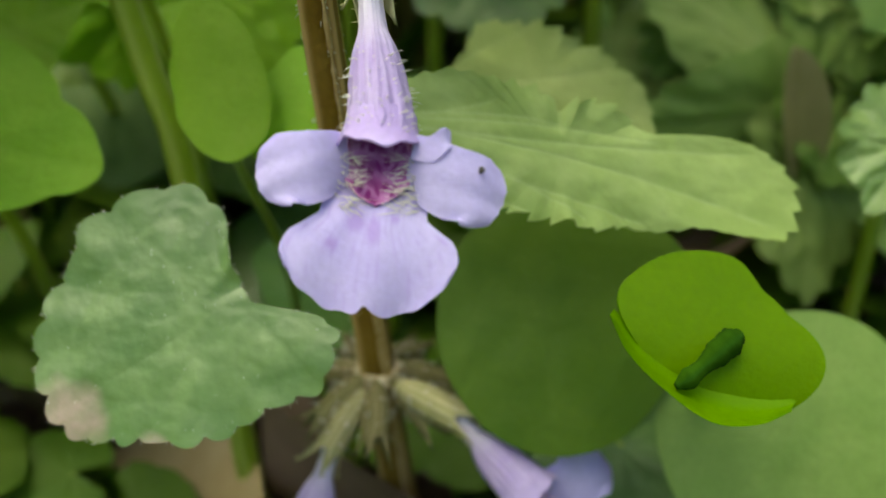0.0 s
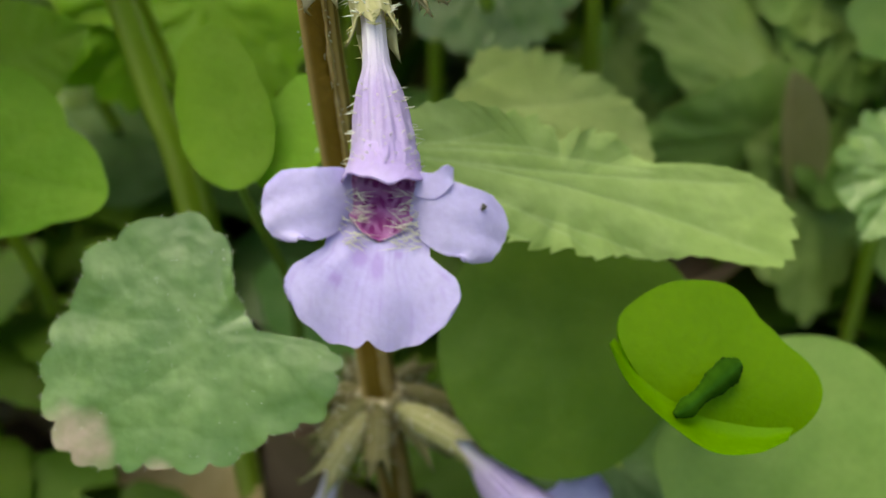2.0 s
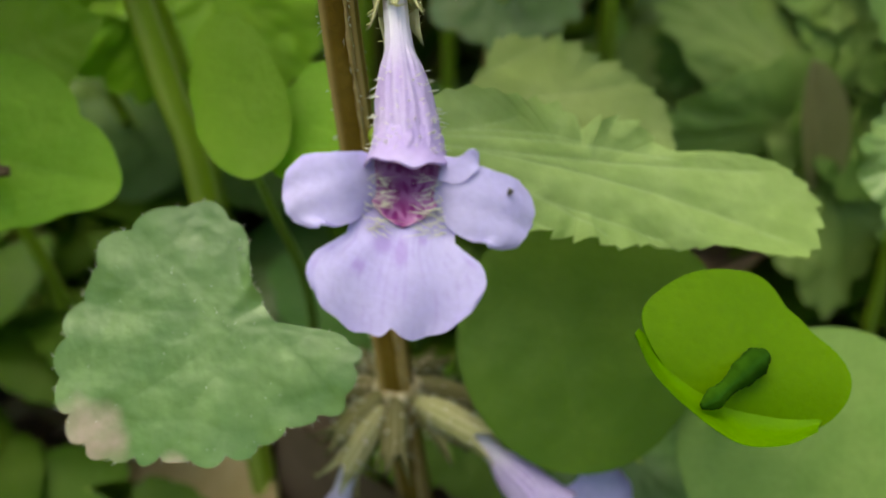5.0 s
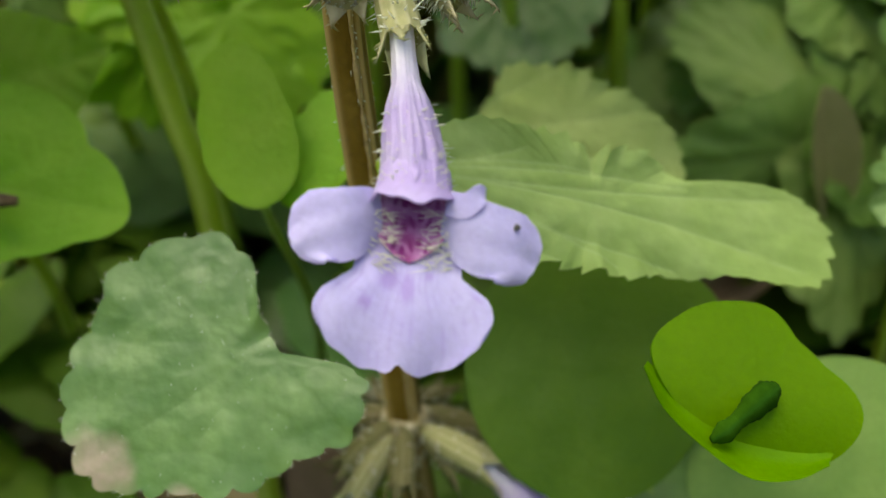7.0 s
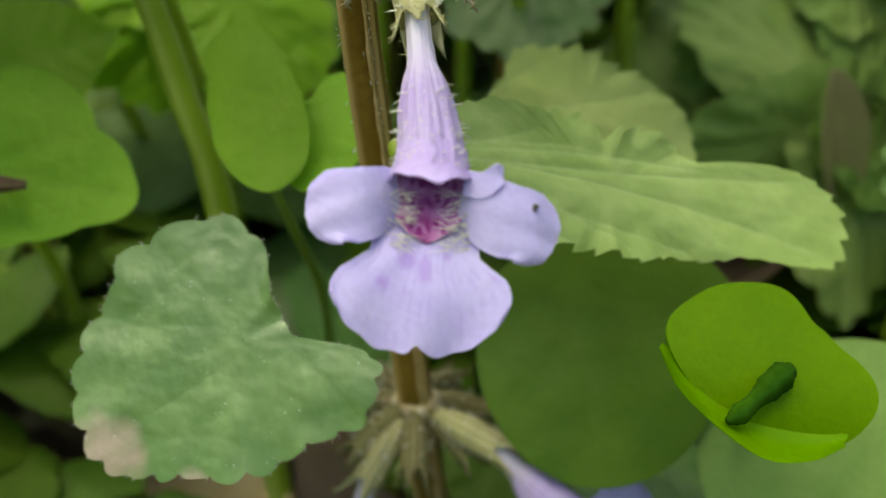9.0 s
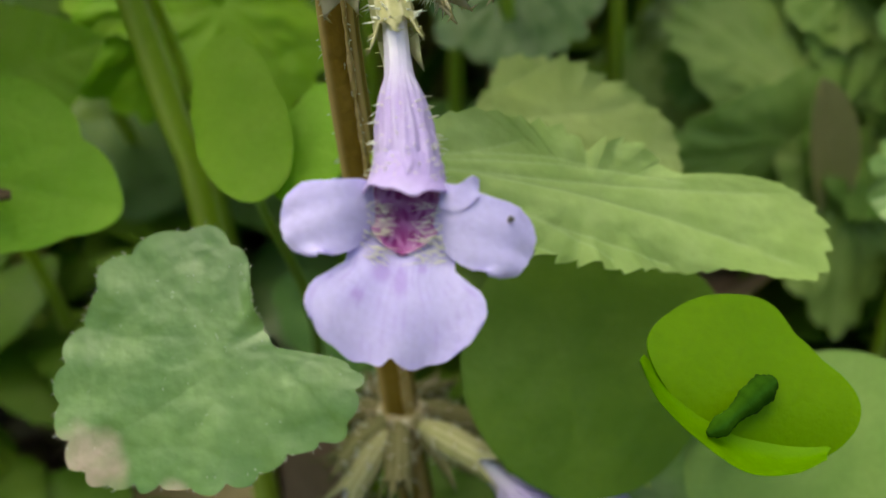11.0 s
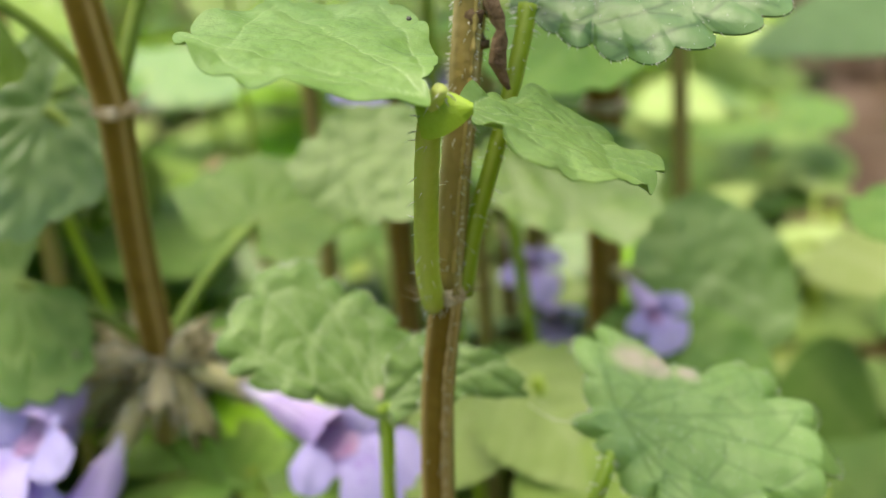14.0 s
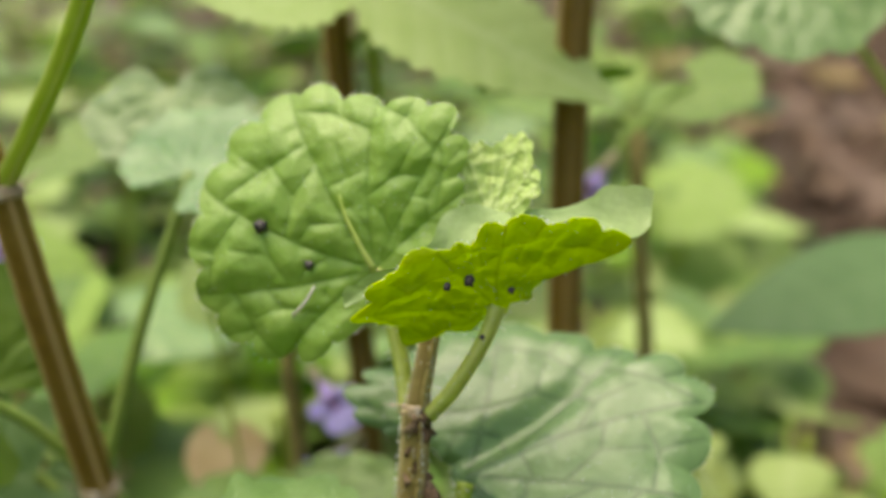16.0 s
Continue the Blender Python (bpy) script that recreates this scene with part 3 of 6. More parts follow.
def calyx(parent, base, end, mat, seed=0, wide=0.115, hairs=90, teeth=0.16, name="calyx", label=""):
    """Ribbed, hairy cup with five pointed teeth."""
    rng = np.random.RandomState(seed)
    g = Geo()
    base, end = np.asarray(base, float), np.asarray(end, float)
    ax = unit(end - base)
    ln = np.linalg.norm(end - base)
    p, d, r = sweep(g, [base, base + ax * ln * 0.5, end], [wide * 0.45, wide * 0.85, wide, wide * 0.98, wide * 1.02], 40, 14, 0.1, 10, seed=seed, caps=False, wobble=0.01)
    a = unit(np.cross(ax, (0.3, 0.2, 0.9)))
    b = np.cross(ax, a)
    for k in range(5):
        w = k * 2 * math.pi / 5 + 0.3
        o, tng = a * math.cos(w) + b * math.sin(w), -a * math.sin(w) + b * math.cos(w)
        ft = end + o * wide
        tipp = ft + ax * teeth * rng.uniform(0.8, 1.2) + o * teeth * rng.uniform(0.15, 0.5)
        hw = wide * 0.5
        g.add([ft - tng * hw, ft + tng * hw, ft * 0.45 + tipp * 0.55 + tng * hw * 0.35, ft * 0.45 + tipp * 0.55 - tng * hw * 0.35, tipp,
               ft - tng * hw - o * 0.012, ft + tng * hw - o * 0.012, ft * 0.45 + tipp * 0.55 + tng * hw * 0.35 - o * 0.01, ft * 0.45 + tipp * 0.55 - tng * hw * 0.35 - o * 0.01],
              [(0, 1, 2, 3), (3, 2, 4), (6, 5, 8, 7), (7, 8, 4), (0, 3, 8, 5), (1, 6, 7, 2), (3, 4, 8), (2, 7, 4)], 0.5)
        for _ in range(6):
            q = rng.uniform(0.1, 0.95)
            bristle(g, ft + (tipp - ft) * q, tng * rng.choice([-1, 1]) + o * 0.6 + 0.3 * rng.randn(3), 0.055 * rng.uniform(0.5, 1.1), 0.006)
    ob = part(name, g, mat, parent, label)
    if hairs:
        hg = Geo()
        tube_hair(hg, p, d, r, hairs, 0.07, 0.0062, rng, 0.35)
        part("fringe", hg, M_HAIR, ob, "stiff pale calyx hairs")
    return ob


def petal(base_pts, wide, S, N, ni=26, nj=19, round_from=0.55, notch=0.0, ruffle=0.0, dome=0.0, seed=0, streaks=9, streak=0.5, power=2.2, arc=0.0):
    """A petal along a curve of centre points; wide holds half widths along it."""
    c = curve(base_pts, ni)
    u = np.linspace(0, 1, ni)
    w = np.interp(u, np.linspace(0, 1, len(wide)), wide)
    k = np.clip((u - round_from) / (1 - round_from), 0, 1)
    if not arc:
        w = w * (1 - k ** power) ** (1 / power) + 0.004
    d = np.gradient(c, axis=0)
    v = np.linspace(-1, 1, nj)
    rows, marks = [], []
    for i in range(ni):
        t = unit(d[i])
        nn = unit(np.asarray(N) - t * (np.asarray(N) @ t))
        ss = unit(np.asarray(S) - t * (np.asarray(S) @ t))
        fan = -notch * np.exp(-((v + 0.02) / 0.075) ** 2) * k[i] ** 4
        fan = fan + ruffle * k[i] * (np.sin(v * 8 + seed) * 0.4 + 0.35 * np.sin(v * 17 + seed * 2))
        fan = fan - arc * (1 - np.sqrt(1 - np.minimum(np.abs(v), 0.995) ** 2.4)) * u[i] ** 2
        up = dome * (1 - v ** 2) + ruffle * u[i] ** 2 * np.sin(v * 7 + seed + u[i] * 3)
        rows.append(c[i] + np.outer(v * w[i], ss) + np.outer(fan, t) + np.outer(up, nn))
        wig = 0.5 + 0.5 * np.cos(v * streaks * math.pi + 0.8 * np.sin(u[i] * 9 + v * 5))
        marks.append(streak * wig ** 3 * min(1, u[i] * 2.5) * (1 - 0.55 * k[i]))
    top = np.concatenate(rows)
    return top, np.concatenate(marks)


def flower(parent, cal0, cal1, mouth, up=(0, 0, 1), size=1.0, seed=0, detail=True, cal_mat=None, lean=0.0):
    """Two-lipped lilac flower: ribbed calyx, tube, hood, two side lobes and a broad notched lower lip."""
    rng = np.random.RandomState(seed)
    cal0, cal1, M = (np.asarray(x, float) for x in (cal0, cal1, mouth))
    a = unit(cal1 - M)
    b = unit(np.asarray(up, float) - a * (np.asarray(up, float) @ a))
    U, N = 0.93 * a + 0.37 * b, -0.37 * a + 0.93 * b
    R = np.cross(U, N)
    U, R = unit(U * math.cos(lean) + R * math.sin(lean)), unit(R * math.cos(lean) - U * math.sin(lean))

    def at(x, y, z):
        return M + size * (x * R + y * U + z * N)
    fl = calyx(parent, cal0, cal1, cal_mat or M_CALYX, seed, 0.105 * size, 110 if detail else 40, name="flower", label="lilac two-lipped flower in its calyx")
    # tube
    g = Geo()
    c0 = cal1 + unit(cal1 - cal0) * -0.06
    path = [c0, c0 * 0.62 + at(0, 0.2, -0.12) * 0.38, c0 * 0.3 + at(0, 0.2, -0.12) * 0.7, at(0, 0.2, -0.12), at(0, 0.11, -0.085)]
    p, d, r = sweep(g, path, [x * size for x in (0.066, 0.066, 0.076, 0.122, 0.150, 0.164, 0.172, 0.178, 0.178)], 96, 36, 0.07, 9, flat=0.92, caps=False,
                    hint=R, wobble=0.008, wrinkle=0.10)
    part("corolla_tube", g, M_TUBE, fl, "pale lilac tube, white at its base")
    g = Geo()
    sweep(g, path[2:], [x * size for x in (0.10, 0.12, 0.14, 0.155, 0.165)], 32, 14, 0.06, 8, flat=0.9, caps=False, hint=R)
    part("throat", g, M_THROAT if detail else M_THROATP, fl, "dark magenta veined throat")
    # hood
    g = Geo()
    ni, nj = 12, 31
    ang = np.linspace(-1.55, 1.55, nj)
    rows = []
    b2 = unit(N - a * (N @ a))
    for k in np.linspace(0, 1, ni):
        c = at(0, 0.24, -0.135) * (1 - k) + at(0, 0.085, -0.075) * k
        rr = size * (0.168 + 0.024 * k + 0.02 * k ** 3)
        rows.append([c + R * math.sin(w) * rr + b2 * math.cos(w) * rr * 0.95 - a * size * k * k * (0.06 * math.cos(w) ** 2 + 0.014 * math.sin(4 * w + seed) + 0.008 * math.sin(9 * w)) for w in ang])
    top = np.array(rows).reshape(-1, 3)
    two_sided(g, top, ni, nj, 0.0, 0.012 * size, sheet_normals(top, ni, nj))
    part("hood", g, [M_TUBE, M_PETAL], fl, "arched lilac hood over the throat")
    # curled corner of the hood
    g = Geo()
    top, mk = petal([at(0.16, 0.1, -0.02), at(0.24, 0.09, 0.03), at(0.3, 0.14, 0.06), at(0.33, 0.18, 0.03)], [0.05, 0.055, 0.04, 0.03], size * U, N, 10, 7, 0.7, seed=seed)
    two_sided(g, top, 10, 7, mk * 0, 0.01, sheet_normals(top, 10, 7))
    part("hood_lobe", g, [M_PETAL, M_PETAL], fl)
    # side lobes
    for sg in (-1, 1):
        g = Geo()
        dy = -0.06 if sg < 0 else -0.10
        wx = 0.95 if sg < 0 else 1.01
        pts = [at(sg * 0.165, 0.02, -0.10), at(sg * 0.235, 0.015 + dy * 0.25, -0.02), at(sg * 0.34 * wx, 0.0 + dy * 0.6, 0.03), at(sg * 0.47 * wx, -0.005 + dy, 0.03), at(sg * 0.575 * wx, -0.03 + dy * 1.3, -0.02)]
        top, mk = petal(pts, [x * size for x in (0.12, 0.14, 0.15, 0.163, 0.17, 0.174, 0.17, 0.16)], -sg * U, N, 34, 31, 0.52, ruffle=0.008, arc=0.15 * size, dome=0.02 * size, seed=seed + sg, streaks=5, streak=0.12, power=2.3)
        two_sided(g, top, 34, 31, mk, 0.012 * size, sheet_normals(top, 34, 31))
        part("side_lobe", g, [M_PETAL, M_PETAL], fl, "rounded lilac side lobe")
    # lower lip with its throat floor
    g = Geo()
    pts = [at(0, 0.1, -0.26), at(0, -0.1, -0.12), at(-0.005, -0.22, -0.02), at(-0.01, -0.38, 0.025), at(-0.012, -0.54, 0.03), at(-0.015, -0.705, 0.015)]
    ni, nj = 64, 81
    top, mk = petal(pts, [x * size for x in (0.13, 0.16, 0.21, 0.25, 0.255, 0.248, 0.254, 0.318, 0.380, 0.406, 0.412, 0.412, 0.39)], R, N, ni, nj, 0.6, notch=0.035 * size, ruffle=0.02 * size,
                    dome=0.004 * size, seed=seed + 4, streaks=17, streak=0.55, arc=0.27 * size)
    loc = (top - M) / size
    x, y = loc @ R, loc @ U
    mk = mk * np.clip(np.array([0.45 + 2.2 * noise.noise(Vector((a * 20, b * 9, seed))) for a, b in zip(x, y)]), 0.1, 1.6)
    spots = np.zeros(len(top))
    for sx, sy, rx, ry in ((-0.085, -0.275, 0.036, 0.034), (0.0, -0.31, 0.024, 0.055), (0.10, -0.25, 0.016, 0.014), (-0.19, -0.38, 0.022, 0.022)):
        spots = np.maximum(spots, np.exp(-((x - sx) / rx) ** 2 - ((y - sy) / ry) ** 2))
    mk = np.where(y > -0.2, 0.05, mk) + spots * 2.2
    two_sided(g, top, ni, nj, np.clip(mk, 0, 1), 0.012 * size, sheet_normals(top, ni, nj))
    lip = part("lower_lip", g, [M_PETAL, M_PETAL], fl, "broad notched lilac lower lip")
    # magenta floor of the throat, a hair above the lip
    g = Geo()
    fl_pts = [at(0, 0.12, -0.14), at(0, 0.0, -0.105), at(0, -0.1, -0.06), at(0, -0.18, -0.008)]
    top, mk = petal(fl_pts, [x * size for x in (0.2, 0.195, 0.165, 0.11, 0.04)], R, N, 30, 41, 0.75, dome=-0.025 * size, seed=seed, streaks=4, streak=1.0)
    yy = (top - M) @ U / size
    xx = (top - M) @ R / size
    net = np.maximum(0.9 * np.exp(-((xx + 0.01) / 0.065) ** 2) * (0.62 + 0.38 * np.cos(yy * 70 + xx * 30)), np.clip(np.cos(xx * 80) * np.cos(yy * 55 + 2 * np.sin(xx * 40)) * 2.2 - 0.2, 0, 1)) * np.exp(-(xx / 0.16) ** 4)
    two_sided(g, top, 30, 41, np.clip(net, 0, 1), 0.006 * size, sheet_normals(top, 30, 41))
    part("throat_floor", g, [M_THROAT if detail else M_THROATP] * 2, lip, "magenta netted throat floor")
    if detail:
        g = Geo()
        for _ in range(130):
            sg = rng.choice([-1, 1])
            y = rng.uniform(-0.22, 0.06)
            x = sg * rng.uniform(0.09, 0.21)
            z = -0.02 - 0.25 * max(0, (y + 0.2))
            bristle(g, at(x, y, z), -sg * R * rng.uniform(0.2, 1) + N * rng.uniform(0.3, 1) + U * rng.uniform(-0.6, 0.5), size * rng.uniform(0.05, 0.12), 0.0028, -sg * R * 0.2)
        part("throat_hairs", g, M_HAIR, lip, "long white hairs in the throat")
        g = Geo()
        tube_hair(g, p, d, r, 150, 0.05, 0.0038, rng, 0.2, 0.35, 1.0)
        part("fringe", g, M_HAIR, fl, "short white hairs on the tube")
    return fl


# ---- ground ----
def ground():
    g = Geo()
    n = 150
    k = np.linspace(-1, 1, n)
    ax = np.sign(k) * (np.abs(k) ** 3.0) * 3000 + k * 60
    x, y = np.meshgrid(ax, ax + 25)
    z = np.array([0.9 * noise.noise(Vector((a * 0.07, b * 0.07, 0))) + 0.35 * noise.noise(Vector((a * 0.4, b * 0.4, 3))) for a, b in zip(x.ravel(), y.ravel())])
    g.add(np.stack([x.ravel(), y.ravel(), z], 1), [(i * n + j, i * n + j + 1, (i + 1) * n + j + 1, (i + 1) * n + j) for i in range(n - 1) for j in range(n - 1)])
    me = bpy.data.meshes.new("ground")
    me.from_pydata((np.concatenate(g.v) * CM).tolist(), [], g.f)
    me.polygons.foreach_set("use_smooth", np.full(len(g.f), True))
    me.materials.append(M_SOIL)
    tagged(new("ground", me), "dark woodland soil under leaf litter", "ground", "", "structure")


ground()

# ---- main plant: flowering ground ivy ----
ROOT = (-0.15, 6.05, 0.0)
ivy = thing("ground_ivy", ROOT, "flowering ground ivy with square brown stem and lilac flowers", "plant")
NODE1, NODE2, NODE4 = (-0.72, 5.83, 6.0), (-0.545, 5.40, 9.15), (-0.30, 5.62, 11.23)
LOW = (-0.44, 5.9, 2.8)


def main_stem(points, radii, mat, hairs, seed, ridge=0.22, lo=0.0):
    g = Geo()
    p, d, r = sweep(g, points, radii, 40, 40, ridge, 4, turn=1.047, seed=seed, wobble=0.008)
    ob = part("stem", g, mat, ivy)
    hg = Geo()
    tube_hair(hg, p, d, r, hairs, 0.035, 0.0032, np.random.RandomState(seed), -0.4, lo, droop=-0.5)
    rng = np.random.RandomState(seed + 50)
    for _ in range(hairs * 2 if ridge else 0):  # down along the pale corners
        k = rng.uniform(0.02, 0.98) * (len(p) - 1.001)
        i = int(k)
        w = 1.047 + rng.choice((0.0, 1.571, 3.1416)) + rng.uniform(-0.12, 0.12)
        o = np.array((math.cos(w), -math.sin(w), 0))
        bristle(hg, p[i] + (p[i + 1] - p[i]) * (k - i) + o * r[i] * 1.1, o + rng.randn(3) * 0.5, rng.uniform(0.012, 0.03), 0.005)
    part("fringe", hg, M_HAIR, ob, "fine stem hairs")
    for w in (1.15,):
        o = np.array((math.cos(w), -math.sin(w), 0))
        g = Geo()
        sweep(g, p + o * (r * 1.05)[:, None], [0.012, 0.014, 0.012], 7, 90, wobble=0.3, seed=seed + int(w * 5))
        part("rib", g, M_RIB if mat is M_STEM else mat, ob, "pale raised stem rib")
    return ob


main_stem([ROOT, (-0.3, 5.95, 1.4), LOW, (-0.52, 5.9, 3.6), (-0.63, 5.87, 4.7), (-0.69, 5.85, 5.4), NODE1], [0.13, 0.125, 0.12, 0.115, 0.112, 0.11, 0.11], M_STEM, 60, 1)
main_stem([NODE1, (-0.745, 5.76, 6.8), (-0.725, 5.65, 7.45), (-0.66, 5.52, 8.4), NODE2], [0.108, 0.112, 0.112, 0.108, 0.104], M_STEM, 80, 2)
main_stem([NODE2, (-0.47, 5.44, 9.8), (-0.40, 5.51, 10.3), (-0.34, 5.56, 10.8), NODE4], [0.095, 0.092, 0.092, 0.094, 0.088], M_STEMG, 160, 3)
main_stem([NODE4, (-0.24, 5.66, 11.5), (-0.16, 5.72, 11.85), (-0.1, 5.76, 12.05)], [0.072, 0.065, 0.055, 0.045], M_STEMG, 40, 4)

# brown scar and torn bark near the upper node
rng = np.random.RandomState(5)
g = Geo()
for k in range(26):
    t = rng.rand()
    c = np.array(NODE4) * (1 - t) + np.array((-0.36, 5.55, 10.45)) * t
    o = unit((rng.uniform(-0.2, 1.0), rng.uniform(-1, -0.2), rng.uniform(-0.2, 0.2)))
    s = rng.uniform(0.02, 0.05)
    q = c + o * 0.085
    v = [q + (rng.randn(3) * s * 0.5) + np.array(w) * s for w in ((-1, 0, -1.2), (1, 0, -1), (0.8, -0.3, 1.2), (-0.8, -0.3, 1), (0, -0.6, 0))]
    g.add(v, [(0, 1, 4), (1, 2, 4), (2, 3, 4), (3, 0, 4), (0, 3, 2, 1)], rng.rand())
sweep(g, [(-0.23, 5.48, 10.78), (-0.18, 5.45, 10.62), (-0.2, 5.44, 10.45), (-0.15, 5.43, 10.3)], [0.03, 0.045, 0.05, 0.012], 8, 10, 0.3, 3, wobble=0.25, seed=3)
part("bark_scar", g, M_SCAR, ivy, "torn dark brown bark")

# node collars
def collar(c, r, seed, hairs=40):
    rng = np.random.RandomState(seed)
    g = Geo()
    c = np.array(c, float)
    sweep(g, [c + (0, 0, -0.06), c + (0, 0, -0.02), c + (0, 0, 0.04)], [r * 0.9, r * 1.12, r * 1.08, r * 0.95], 20, 10, 0.14, 4, wobble=0.03, seed=seed)
    for _ in range(hairs):
        w = rng.uniform(0, 6.28)
        bristle(g, c + np.array((math.cos(w) * r, math.sin(w) * r, rng.uniform(-0.05, 0.05))), (math.cos(w), math.sin(w), rng.uniform(-0.3, 0.9)), rng.uniform(0.06, 0.2), 0.004, (0, 0, 0.3))
    return g


part("node_collar", collar(NODE1, 0.14, 1, 50), M_NODE, ivy, "tan swollen stem node")
part("node_collar", collar(NODE2, 0.11, 2, 46), M_NODE, ivy, "pale hairy stem node")
part("node_collar", collar(NODE4, 0.085, 3, 10), M_NODE, ivy, "tan stem node")
part("node_collar", collar(LOW, 0.15, 4, 30), M_NODE, ivy, "tan swollen stem node")

# flowers
flower(ivy, (-0.47, 5.68, 6.0), (-0.36, 5.18, 5.78), (-0.30, 4.42, 5.28), (0.0, -0.55, 0.83), 0.93, 1, lean=0.12)
flower(ivy, (-1.17, 5.88, 6.09), (-1.95, 5.92, 6.01), (-2.97, 5.74, 5.80), (0.0, -0.3, 1.0), 1.08, 2)
flower(ivy, (-0.52, 5.75, 2.75), (-0.75, 5.45, 2.5), (-0.95, 5.0, 1.95), (-0.3, -0.4, 0.8), 0.9, 3, False)
flower(ivy, (-0.3, 5.75, 2.8), (0.1, 5.5, 2.75), (0.62, 5.1, 2.4), (0.3, -0.4, 0.8), 0.95, 4, False)

# stalks of the whorl, spent calyces
for pts in ([NODE1, (-0.88, 5.8, 6.08), (-1.02, 5.86, 6.14), (-1.19, 5.88, 6.09)], [(-0.95, 5.83, 6.1), (-1.1, 5.93, 6.15), (-1.28, 6.0, 6.19)],
            [(-0.95, 5.83, 6.1), (-1.06, 5.83, 6.08), (-1.14, 5.82, 6.04)], [(-0.7, 5.78, 5.98), (-0.58, 5.72, 6.04), (-0.46, 5.7, 6.02)],
            [(-0.72, 5.75, 5.98), (-0.68, 5.65, 6.02), (-0.64, 5.58, 6.03)], [(-0.6, 5.78, 6.0), (-0.42, 5.7, 6.04), (-0.28, 5.6, 6.02)]):
    stalk(ivy, pts, [0.06, 0.05, 0.045], M_NODE, "flower_stalk", 14, 3, 0.1, 3, length=0.07)
for k, (a, b, w) in enumerate((((-1.27, 6.0, 6.18), (-1.72, 6.14, 6.26), 0.075), ((-1.13, 5.82, 6.04), (-1.42, 5.66, 5.97), 0.11),
                               ((-0.64, 5.6, 6.03), (-0.65, 5.36, 5.93), 0.10), ((-0.30, 5.6, 6.02), (0.0, 5.43, 6.01), 0.095),
                               ((-0.34, 5.62, 5.98), (-0.12, 5.42, 5.87), 0.07))):
    calyx(ivy, a, b, M_DRY, 20 + k, w * 1.08, 300, 0.12, "spent_calyx", "dry tan bristly calyx")
for k in range(7):
    w = k * 0.9 + 0.2
    calyx(ivy, (LOW[0] + 0.12 * math.cos(w), LOW[1] + 0.12 * math.sin(w), LOW[2]), (LOW[0] + 0.45 * math.cos(w), LOW[1] + 0.45 * math.sin(w), LOW[2] - 0.2), M_DARKCALYX, 40 + k, 0.09, 24, 0.14, "spent_calyx", "dry tan bristly calyx")

# leaves at the flowering node
lf = stalk(ivy, [(-0.82, 5.84, 6.0), (-0.92, 5.86, 6.18), (-1.08, 5.95, 6.56), (-1.12, 6.02, 7.26), (-1.10, 6.06, 7.85), (-1.13, 6.08, 8.04)], [0.055, 0.052, 0.05, 0.048, 0.05, 0.06], M_PETIOLE, "leaf", 60, 11, label="pale green scalloped leaf on a hairy stalk")
formed_leaf(lf, (-1.14, 6.03, 8.03), (-1.96, 6.29, 8.54), (0.30, -0.57, 0.76), ((-165, 0.66), (-146, 0.43), (-112, 0.41), (-74, 0.49), (-61, 0.58), (-43, 0.63), (-15, 0.57), (18, 0.62), (50, 0.60), (71, 0.48), (94, 0.50), (120, 0.55), (140, 0.70), (165, 0.73)),
            [M_DULL, M_PALE], (0.14, 0.62), ((-21, 1.0), (-8, 1.11), (12, 1.22), (30, 1.15), (50, 0.83)), 11, 70, 320, 0.17, quilt=0.02, bulge=0.008, wave=0.03, vein_w=1.0, hairs=240, dry=((0.1, 0.05, 0.07),), cross=4, rim=0.04, soft=3.0)
formed_leaf(lf, (-1.11, 6.04, 8.01), (-0.12, 6.21, 8.02), (0.11, -0.67, 0.73), ((-146, 0.29), (-102, 0.31), (-49, 0.28), (-12, 0.47), (8, 0.59), (17, 0.67), (24, 0.41), (32, 0.24), (116, 0.19), (132, 0.41), (148, 0.35)),
            [M_DULL, M_PALE], (-0.20, 0.34), ((0, 0.98), (-19, 0.84), (-39, 0.64)), 21, 44, 220, 0.14, quilt=0.03, bulge=0.006, wave=0.03, hairs=120, name="leaf_lobe", cross=3, soft=3.5)
lf = stalk(ivy, [(-0.55, 5.75, 6.0), (-0.40, 5.70, 6.12), (-0.09, 5.60, 6.83), (0.17, 5.5, 7.47), (0.31, 5.46, 7.84), (0.36, 5.54, 7.97)], [0.055, 0.052, 0.05, 0.045, 0.045, 0.04], M_PETIOLE, "leaf", 110, 12, label="pale green drooping leaf with a dry patch")
formed_leaf(lf, (0.43, 5.83, 8.11), (1.41, 5.89, 7.90), (0.22, -0.34, 0.92), ((-166, 0.51), (-129, 0.98), (-116, 1.03), (-104, 0.86), (-82, 0.59), (-61, 0.79), (-41, 0.77), (-20, 0.87), (5, 0.98), (26, 0.86), (51, 0.78), (71, 0.69), (98, 0.63), (121, 0.52), (155, 0.52), (173, 0.67)),
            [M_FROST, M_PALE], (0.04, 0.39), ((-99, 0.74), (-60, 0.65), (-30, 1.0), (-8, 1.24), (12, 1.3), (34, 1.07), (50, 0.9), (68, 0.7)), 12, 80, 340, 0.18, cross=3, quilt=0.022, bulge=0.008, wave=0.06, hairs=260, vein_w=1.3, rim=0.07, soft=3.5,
            curl=lambda a, b: -0.22 * a * a - 0.03 * a * b + 0.08 * b * b - 0.8 * np.maximum(0, b - 1.22), dry=((-0.54, 0.1, 0.17), (-0.5, 0.27, 0.15), (-0.46, 0.45, 0.10)))
